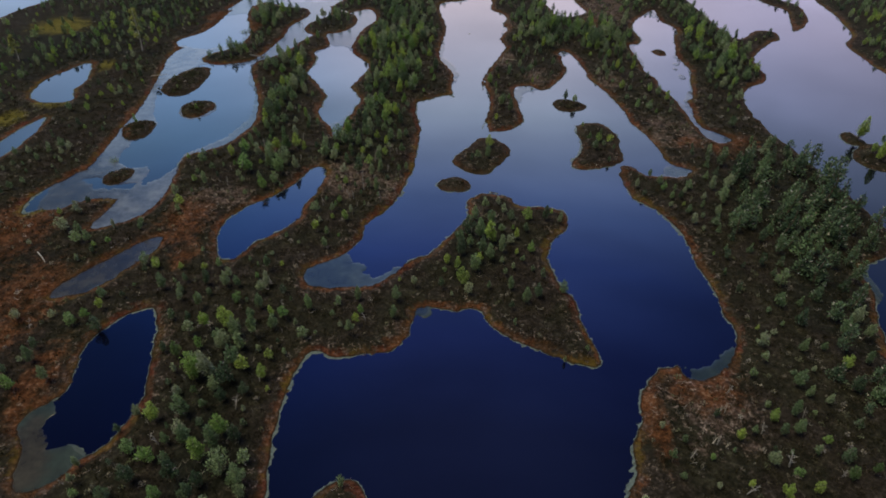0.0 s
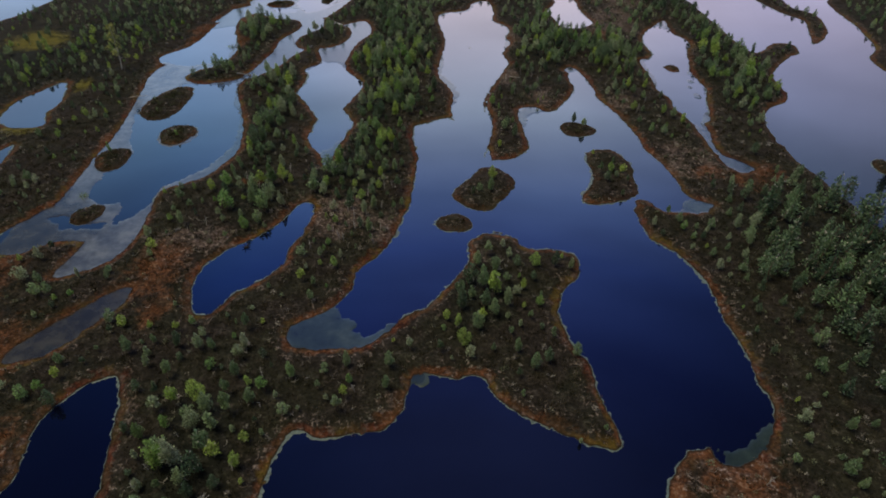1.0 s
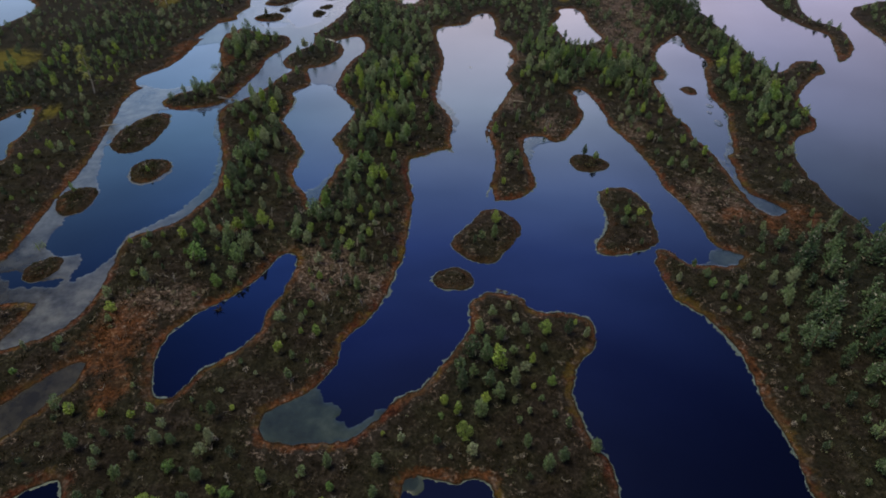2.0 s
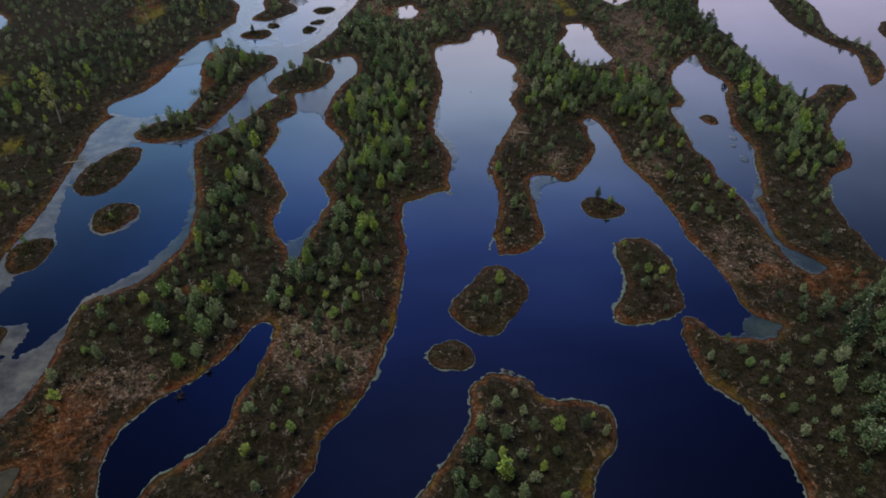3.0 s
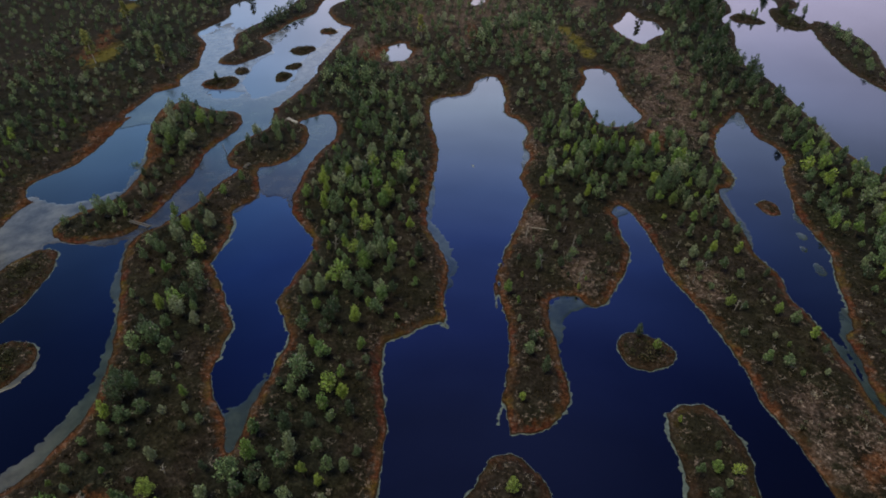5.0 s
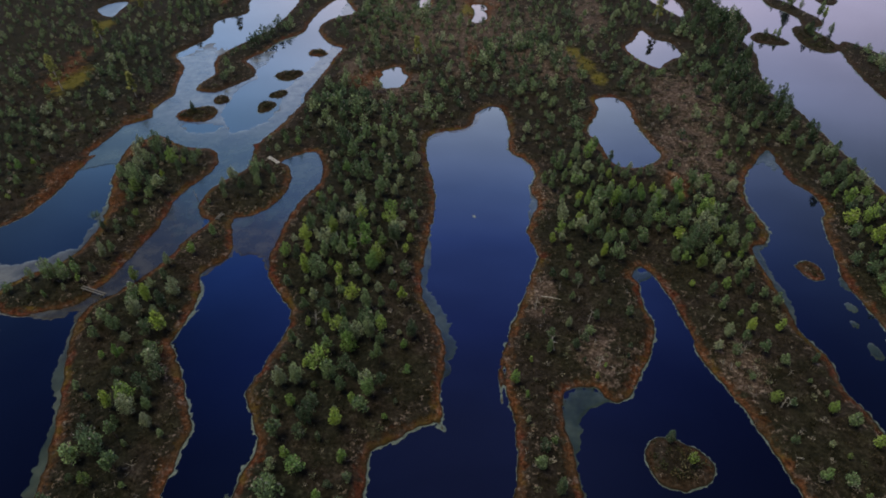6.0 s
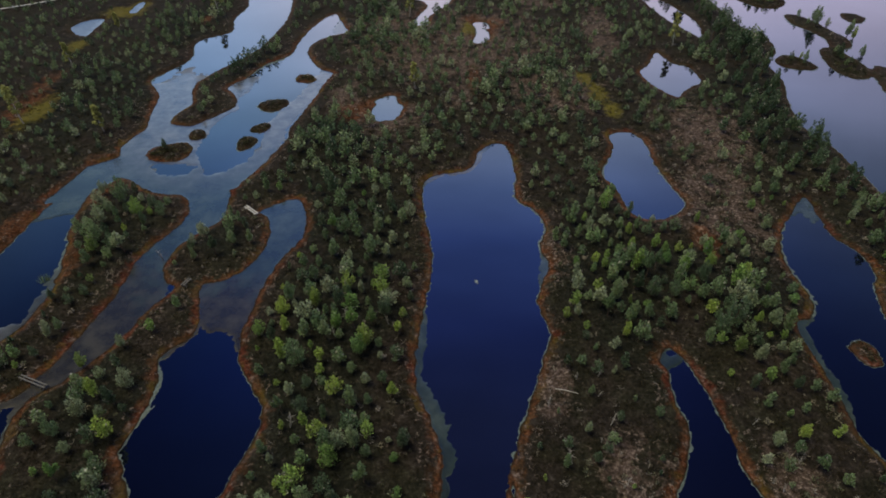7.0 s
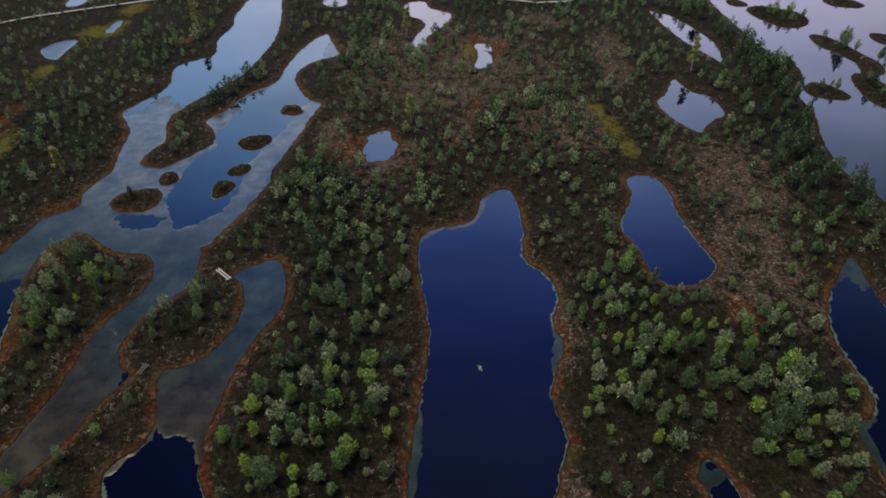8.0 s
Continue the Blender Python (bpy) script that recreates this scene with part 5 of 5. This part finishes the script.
def plant_out(name, shapes, q, z, high, material, seed, squat=(0.85, 1.25), shade=None):
    """All copies of some shapes as one mesh."""
    r = np.random.RandomState(seed)
    which = r.randint(len(shapes), size=len(q))
    cos, tris, tones, n = [], [], [], 0
    for k, (co, tri) in enumerate(shapes):
        m = np.where(which == k)[0]
        if not len(m):
            continue
        a, w = r.rand(len(m)) * 6.283, high[m] * (squat[0] + (squat[1] - squat[0]) * r.rand(len(m)))
        x = (co[None, :, 0] * np.cos(a)[:, None] - co[None, :, 1] * np.sin(a)[:, None]) * w[:, None] + q[m, 0, None]
        y = (co[None, :, 0] * np.sin(a)[:, None] + co[None, :, 1] * np.cos(a)[:, None]) * w[:, None] + q[m, 1, None]
        zz = co[None, :, 2] * high[m, None] + z[m, None]
        cos.append(np.stack([x, y, zz], 2).reshape(-1, 3))
        tris.append((tri[None] + (np.arange(len(m)) * len(co))[:, None, None]).reshape(-1, 3) + n)
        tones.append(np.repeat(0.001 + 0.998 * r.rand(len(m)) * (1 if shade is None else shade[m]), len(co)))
        n += len(m) * len(co)
    return mesh_of(name, np.concatenate(cos), np.concatenate(tris), material, (("tone", np.concatenate(tones)),))


rq, rh = cand, tall * np.where(cand[:, 1] < 140, 1.06, 0.95)
rz = land_height(rq, shore(rq))
woods = tagged(new("pine_wood"), "scattered low bog pines covering the peat ridges", "trees", kind="stuff")
thick = (forest > 0.3) & (rq[:, 1] < 140)
# shade darkens the crown colour itself in dense forest and far off
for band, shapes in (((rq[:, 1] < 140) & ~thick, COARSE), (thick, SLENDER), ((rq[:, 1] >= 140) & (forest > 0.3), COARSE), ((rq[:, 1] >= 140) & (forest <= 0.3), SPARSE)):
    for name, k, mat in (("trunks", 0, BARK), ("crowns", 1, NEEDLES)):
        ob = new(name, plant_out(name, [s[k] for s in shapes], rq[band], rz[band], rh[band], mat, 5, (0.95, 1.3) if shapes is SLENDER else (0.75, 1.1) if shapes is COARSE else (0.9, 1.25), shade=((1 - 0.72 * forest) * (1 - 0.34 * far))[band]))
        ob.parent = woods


# low pale shrubs
sq = scatter(rng, 42000, (-80, 18), (85, 200))
sq = sq[np.abs(sq[:, 0]) < 28 + 0.58 * np.minimum(sq[:, 1], 145)]
sd = shore(sq)
ok = (sd > 0.9) & (rng.rand(len(sq)) < np.clip(0.55 + 0.9 * ripple(sq, 0.75, 22), 0.05, 1.6) * (0.24 + 0.25 * ripple(sq, 0.3, 21) + 0.3 * np.clip(blobs(sq, PALE) * 2, 0, 1)) * (1 - 0.6 * np.clip(blobs(sq, GROVES) * 2, 0, 1)))
sq, sd = sq[ok], sd[ok]
shrubs = tagged(new("shrubs", plant_out("shrubs", [s[1] for s in TWIGGY], sq, land_height(sq, sd) - 0.22, 0.3 + 0.5 * rng.rand(len(sq)), PALE_SHRUB, 9, (0.8, 1.5))),
                "low pale grey dwarf shrubs and dead twigs", "shrubs", kind="stuff")


# dark low scrub that covers the small islets of the northern lakes
iq = np.concatenate([(x, y) + (rng.rand(n, 2) - 0.5) * 2 * (rx, ry) for x, y, rx, ry, n in
                     [(-36.4, 148.8, 2.9, 2.9, 90), (-34.1, 153.7, 1.4, 1.6, 30), (-26.3, 151.3, 1.5, 1.9, 36), (-25.3, 155.7, 1.5, 1.4, 30), (-24.9, 163.1, 2.2, 2.3, 50),
                      (-21.5, 172.8, 1.9, 1.7, 36), (72.7, 214.4, 5.6, 6.2, 180), (65.4, 179.3, 3.1, 3.5, 80), (74.2, 179.0, 3.5, 6.4, 130), (42.3, 112.8, 1.4, 1.5, 30), (-44.7, 98.5, 3.6, 5.8, 110), (-39.5, 88.2, 3.0, 2.8, 70), (-46.2, 81.1, 2.7, 2.9, 60), (-43.7, 68.0, 1.8, 2.1, 40), (21.1, 89.7, 2.8, 2.6, 60)]])
ih = shore(iq)
iq, ih = iq[ih > 0.25], ih[ih > 0.25]
scrub = tagged(new("islet_scrub", plant_out("islet_scrub", [s[1] for s in TWIGGY], iq, land_height(iq, ih) - 0.3, 0.36 + 0.12 * np.minimum(ih, 2) + 0.12 * rng.rand(len(iq)), SCRUB, 19, (1.6, 2.4))),
               "dark olive scrub covering the small lake islets", "shrubs", kind="stuff")


# heath and sedge tufts
def tuft_shape(seed, n, spread):
    r = np.random.RandomState(seed)
    cs = []
    for k in range(n):
        a, o, t = r.rand() * 6.283, spread * r.rand() ** 0.5, r.rand() * 6.283
        p = np.array([o * math.cos(a), o * math.sin(a), 0])
        s = np.array([math.cos(t), math.sin(t), 0]) * 0.13
        cs.append([p - s, p + s, p + np.array([0.5 * (r.rand() - 0.5), 0.5 * (r.rand() - 0.5), 0.5 + 0.5 * r.rand()])])
    co = np.array(cs).reshape(-1, 3)
    return co, np.arange(len(co)).reshape(-1, 3)


TUFTS = [tuft_shape(400 + k, 9, 0.9) for k in range(8)]
hq = scatter(rng, 66000, (-75, 18), (80, 170))
hq = hq[np.abs(hq[:, 0]) < 26 + 0.58 * np.minimum(hq[:, 1], 145)]
hq = hq[rng.rand(len(hq)) < np.clip(1.5 - hq[:, 1] / 130, 0.25, 1)]
hd = shore(hq)
inner = hd > 1.2
heath = tagged(new("heath", plant_out("heath", TUFTS, hq[inner], land_height(hq[inner], hd[inner]) - 0.03, 0.16 + 0.22 * rng.rand(inner.sum()), HEATH, 6)),
               "low brown heather and dwarf shrubs with pale dead twigs", "heath", kind="stuff")
edge = (hd > 0.02) & (hd < 1.0)
sedge = tagged(new("sedge", plant_out("sedge", TUFTS, hq[edge], land_height(hq[edge], hd[edge]) - 0.03, 0.12 + 0.14 * rng.rand(edge.sum()), RUST_TUFT, 8)),
               "rust-red and ochre sedge tufts along the pool margins", "sedge", kind="stuff")


def twig_shape(seed):
    """A bare dead dwarf shrub: thin limbs that fan out from one foot, each with a fork."""
    r = np.random.RandomState(seed)
    cs = []
    for k in range(5):
        a, o = r.rand() * 6.283, 0.45 + 0.55 * r.rand()
        tip = np.array([o * math.cos(a), o * math.sin(a), 0.35 + 0.6 * r.rand()])
        wide = np.array([-math.sin(a), math.cos(a), 0]) * 0.035
        cs.append([-wide, wide, tip])
        b = a + (0.7 if k % 2 else -0.7)
        cs.append([tip * 0.5 - wide * 0.7, tip * 0.5 + wide * 0.7, tip * 0.5 + np.array([0.4 * math.cos(b), 0.4 * math.sin(b), 0.25])])
    co = np.array(cs).reshape(-1, 3)
    return co, np.arange(len(co)).reshape(-1, 3)


TWIGS = [twig_shape(500 + k) for k in range(8)]
tq = scatter(rng, 26000, (-60, 18), (66, 165))
tq = tq[np.abs(tq[:, 0]) < 24 + 0.5 * np.minimum(tq[:, 1], 140)]
td = shore(tq)
ok = (td > 0.5) & (rng.rand(len(tq)) < np.clip(0.5 + 1.0 * ripple(tq, 0.8, 34), 0.05, 1.8) * (0.17 + 0.15 * ripple(tq, 0.4, 33) + 0.22 * np.clip(blobs(tq, PALE) * 2, 0, 1)))
tq, td = tq[ok], td[ok]
twigs = tagged(new("dead_twigs", plant_out("dead_twigs", TWIGS, tq, land_height(tq, td) - 0.02, 0.22 + 0.36 * rng.rand(len(tq)), TWIG, 14)),
               "bare pale grey dead twigs standing in the heath", "twigs", kind="stuff")


# ---- tall pale trees, island pines, dead pines ----
def tall_tree(x, y, high, leaning):
    """A slender pale-stemmed tree: trunk, and a thin drooping crown."""
    r = np.random.RandomState(int(abs(x * 13 + y * 7)))
    top = tagged(new("birch_tree"), "tall slender birch with a pale stem and thin yellow-green crown", "tree", "birches")
    top.matrix_basis = pose(x, y, at_ground(x, y), 0, leaning, r.rand() * 360)
    stem = [(0.03 * math.sin(3 * z) * high, 0.02 * math.cos(4 * z) * high, z * high) for z in (-0.03, 0.25, 0.5, 0.75, 1.0)]
    wood = [tube(stem, [v * high for v in (0.016, 0.014, 0.011, 0.007, 0.002)], 6)]
    cs, rs = [], []
    for k in range(14):
        f = k / 13
        z, a = (0.30 + 0.66 * f) * high, 2.4 * k
        o = (0.16 - 0.12 * f) * high * (0.6 + 0.5 * r.rand())
        cs.append((o * math.cos(a), o * math.sin(a), z))
        rs.append((0.075 * high, 0.075 * high, 0.085 * high))
        wood.append(tube([(0, 0, z - 0.05 * high), cs[-1]], (0.005 * high, 0.001 * high), 4))
    for name, shape, mat in (("trunk", join(wood), BIRCH_BARK), ("crown", tuft_cloud(r, cs, rs, 60, 0.15), BIRCH_LEAF)):
        new(name, mesh_of(name, *shape, mat)).parent = top


for x, y, high in BIRCHES:
    tall_tree(x, y, high * 1.25, 3)

for x, y, high in [(20.6, 91.7, 1.7), (62.3, 78.5, 3.3), (63.8, 74.5, 3.0), (61.8, 72.3, 3.0), (-37.1, 149.2, 1.6), (77.2, 196.5, 3.4), (67.4, 179.8, 2.0), (75.0, 215.0, 2.4), (73.8, 180.5, 2.4), (71.0, 213.5, 2.0),
                   (76.5, 202.9, 1.2), (77.8, 199.2, 3.0), (79.6, 196.9, 1.8), (81.0, 191.6, 3.2), (81.9, 190.8, 2.4), (79.2, 182.3, 2.2), (66.9, 180.9, 1.2), (76.5, 212.8, 1.8), (74.4, 214.9, 1.6)]:
    bog_pine(x, y, high, int(x + y) % len(FINE_MESH), "lone bog pine on a small islet, mirrored in the water")

for k, (x, y) in enumerate([(-7.5, 41.1), (-17.7, 30.6), (-23.2, 27.2), (20.3, 26.0), (28.0, 25.3), (23.6, 22.9), (-16.0, 42.6), (-7.5, 116.7), (-10.4, 66.4),
                           (-11.2, 62.5), (-9.2, 71.4), (-25.3, 74.9), (16.4, 104.8), (30.5, 101.2), (-10.6, 104.5), (-29.2, 126.0), (-20.3, 77.2), (12.5, 101.2), (16.2, 99.2)]):
    high = 1.3 + 0.9 * ((k * 37) % 10) / 10
    snag = tagged(new("dead_pine"), "bare grey dead pine with broken limbs", "dead tree", "dead pines")
    snag.matrix_basis = pose(x, y, at_ground(x, y), 0, 0, k * 77) @ Matrix.Diagonal((high, high, high, 1))
    new("trunk", DEAD_MESH[k % 4]).parent = snag


# thin pale dead stems among the small pines
sr = np.random.RandomState(61)
for cx, cy, rx, ry, n in [(-12.5, 67.5, 7.5, 9.0, 20), (-24.5, 72.0, 5.0, 7.0, 8), (14.5, 103.0, 4.0, 7.0, 7), (26.0, 27.0, 6.0, 5.5, 8), (-8.0, 118.0, 5.5, 16.0, 8), (-20.0, 36.0, 5.0, 9.0, 9), (31.0, 100.0, 3.0, 10.0, 6)]:
    for k in range(n):
        x, y = cx + rx * (2 * sr.rand() - 1), cy + ry * (2 * sr.rand() - 1)
        high, turn, kind = 0.8 + 0.8 * sr.rand(), 360 * sr.rand(), int(sr.randint(4))
        if shore(np.array([(x, y)]))[0] > 1.0:
            snag = tagged(new("dead_pine"), "thin pale dead pine stem among small living pines", "dead tree", "dead pines")
            snag.matrix_basis = pose(x, y, at_ground(x, y), 0, 0, turn) @ Matrix.Diagonal((high, high, high, 1))
            new("trunk", DEAD_MESH[kind]).parent = snag


# ---- footbridges, logs and the boardwalk ----
def board(length, width, thick, seed=0, material=None):
    """A weathered plank along x with worn, slightly uneven ends."""
    bm = bmesh.new()
    bmesh.ops.create_cube(bm, size=1)
    for v in bm.verts:
        v.co = Vector((v.co.x * length + 0.02 * math.sin(seed + v.co.y * 5), v.co.y * width, v.co.z * thick))
    bmesh.ops.bevel(bm, geom=bm.edges[:], offset=thick * 0.18, segments=1, affect="EDGES")
    me = bpy.data.meshes.new("plank")
    bm.to_mesh(me)
    bm.free()
    me.materials.append(material or PLANK)
    return me


def span(top, name, me, a, b, aside, z, label=""):
    """A board under a thing, laid from a to b at a sideways offset."""
    a, b = Vector((*a, 0)), Vector((*b, 0))
    d = (b - a).normalized()
    mid = (a + b) / 2 + Vector((-d.y, d.x, 0)) * aside
    ob = new(name, me)
    ob.parent = top
    ob.matrix_basis = Matrix.Translation((mid.x, mid.y, z)) @ pose(0, 0, 0, 0, 0, math.degrees(math.atan2(d.y, d.x)))
    return tagged(ob, label) if label else ob


def footbridge(a, b, label, material):
    """Two planks on cross bearers over a narrow gap of water."""
    top = tagged(new("footbridge"), label, "footbridge")
    a, b = Vector(a), Vector(b)
    d = (b - a).normalized()
    a, b = a - d * 0.2, b + d * 0.2
    n = (b - a).length
    for k, off in enumerate((-0.2, 0.2)):
        span(top, "plank", board(n, 0.13, 0.06, k, material), a, b, off * 0.7, 0.46)
    side = Vector((-d.y, d.x))
    for f in (0.12, 0.88):
        m = a + (b - a) * f
        span(top, "bearer", board(0.7, 0.12, 0.30, f, material), m - side * 0.3, m + side * 0.3, 0, 0.28)


footbridge((-22.16, 135.4), (-20.68, 134.1), "pale weathered plank footbridge over a narrow channel", PLANK)
footbridge((-25.34, 121.63), (-25.02, 122.4), "short two-plank footbridge to an island", OLD_PLANK)
footbridge((-36.0, 109.6), (-33.4, 108.6), "grey plank footbridge across a shallow strait", OLD_PLANK)

for a, b in (((12.2, 108.4), (14.2, 107.9)), ((-51.3, 100.0), (-48.6, 100.6)), ((-46.0, 51.7), (-44.2, 49.9))):
    length = math.dist(a, b)
    co, tri = tube([(-length / 2, 0, 0), (0, 0.05, 0.02), (length / 2, 0, 0)], (0.06, 0.05, 0.025), 7)
    log = tagged(new("fallen_log", mesh_of("fallen_log", co, tri, DEADWOOD)), "fallen grey bare trunk lying across the bank", "log")
    log.matrix_basis = Matrix.Translation(((a[0] + b[0]) / 2, (a[1] + b[1]) / 2, max(at_ground(*a), at_ground(*b), at_ground((a[0] + b[0]) / 2, (a[1] + b[1]) / 2)) + 0.03)) @ pose(0, 0, 0, 0, 0, math.degrees(math.atan2(b[1] - a[1], b[0] - a[0])))


# ---- things that stand or float in the pools ----
SUNK_WOOD = wood_material("sunk_wood", (0.010, 0.008, 0.006), (0.028, 0.022, 0.017))
REED = foliage_material("reed_blades", (0.0, (0.10, 0.16, 0.05)), (1.0, (0.20, 0.26, 0.08)))
PAD = foliage_material("lily_pad_leaf", (0.0, (0.16, 0.19, 0.15)), (1.0, (0.30, 0.32, 0.28)))

root = tagged(new("sunken_root"), "dark sunken pine root sticking out of the pool", "root")
root.matrix_basis = pose(-22.4, 61.6, -0.10, 0, 0, 20)
rr = np.random.RandomState(77)
for k in range(7):
    a, o = 0.9 * k + 0.4 * rr.rand(), 0.35 + 0.35 * rr.rand()
    co, tri = tube([(0, 0, 0), (0.5 * o * math.cos(a), 0.5 * o * math.sin(a), 0.22 + 0.12 * rr.rand()), (o * math.cos(a + 0.3), o * math.sin(a + 0.3), 0.25 + 0.35 * rr.rand())], (0.10, 0.06, 0.015), 6)
    new("root_arm", mesh_of("root_arm", co, tri, SUNK_WOOD)).parent = root


def reed_clump(x, y, label):
    """A tuft of upright reed blades, its foot under water."""
    r = np.random.RandomState(int(abs(x * 11 + y * 5)))
    blades = []
    for k in range(46):
        a, o, t = r.rand() * 6.283, 0.62 * r.rand() ** 0.6, r.rand() * 6.283
        p = np.array([o * math.cos(a), o * math.sin(a), -0.25])
        w = np.array([math.cos(t), math.sin(t), 0]) * 0.035
        tip = p + (0.25 * r.normal(), 0.25 * r.normal(), 0.65 + 0.45 * r.rand())
        blades.append([p - w, p + w, tip])
    co = np.array(blades).reshape(-1, 3)
    clump = tagged(new("reed_clump", mesh_of("reed_clump", co, np.arange(len(co)).reshape(-1, 3), REED)), label, "reeds")
    clump.matrix_basis = pose(x, y, 0.0)


reed_clump(-40.8, 122.7, "small bright green reed clump standing in open water")
reed_clump(-46.0, 71.8, "yellow-green reed clump at the edge of the shallows")

lily = tagged(new("lily_patch"), "small pale patch of floating lily leaves", "water lily")
lily.matrix_basis = pose(5.75, 122.5, 0.006)
for k in range(6):
    a, o, w = 1.05 * k, 0.06 + 0.10 * (k % 3), 0.07 + 0.02 * (k % 2)
    rim = [(o * math.cos(a) + w * math.cos(t), o * math.sin(a) + w * math.sin(t), 0.008) for t in np.linspace(0.25, 6.03, 13)]
    co = np.array([(o * math.cos(a), o * math.sin(a), 0.0)] + rim)
    new("leaf", mesh_of("leaf", co, np.array([(0, j, j + 1) for j in range(1, 13)]), PAD)).parent = lily


def boardwalk(points, label):
    """Plank sections end to end along a bent line, each of two boards on a sleeper."""
    top = tagged(new("boardwalk"), label, "boardwalk")
    boards, sleeper = [board(3.96, 0.24, 0.06, k) for k in range(3)], board(0.7, 0.12, 0.34)
    for p, q in zip(points, points[1:]):
        p, q = Vector(p), Vector(q)
        n = max(1, round((q - p).length / 4))
        for k in range(n):
            a, b = p + (q - p) * (k / n), p + (q - p) * ((k + 1) / n)
            d = (b - a).normalized()
            for off in (-0.135, 0.135):
                ob = span(top, "plank", boards[k % 3], a, b, off, 0.66)
                ob.scale.x = (b - a).length / 4
            side = Vector((-d.y, d.x))
            span(top, "sleeper", sleeper, a - side * 0.3, a + side * 0.3, 0, 0.46)


boardwalk([(-110, 198), (-93.2, 205.8), (-88.1, 208.9), (-83.2, 212.7), (-74.6, 217.1), (-64.4, 222.1), (-58.0, 225.1), (-40, 233), (-20, 233), (-1.0, 228.1), (6.1, 225.0), (14.2, 223.9), (22.7, 221.3), (29.0, 222.0), (33.9, 225.0), (40.4, 228.8), (52, 236)],
          "pale plank boardwalk winding over the bog")
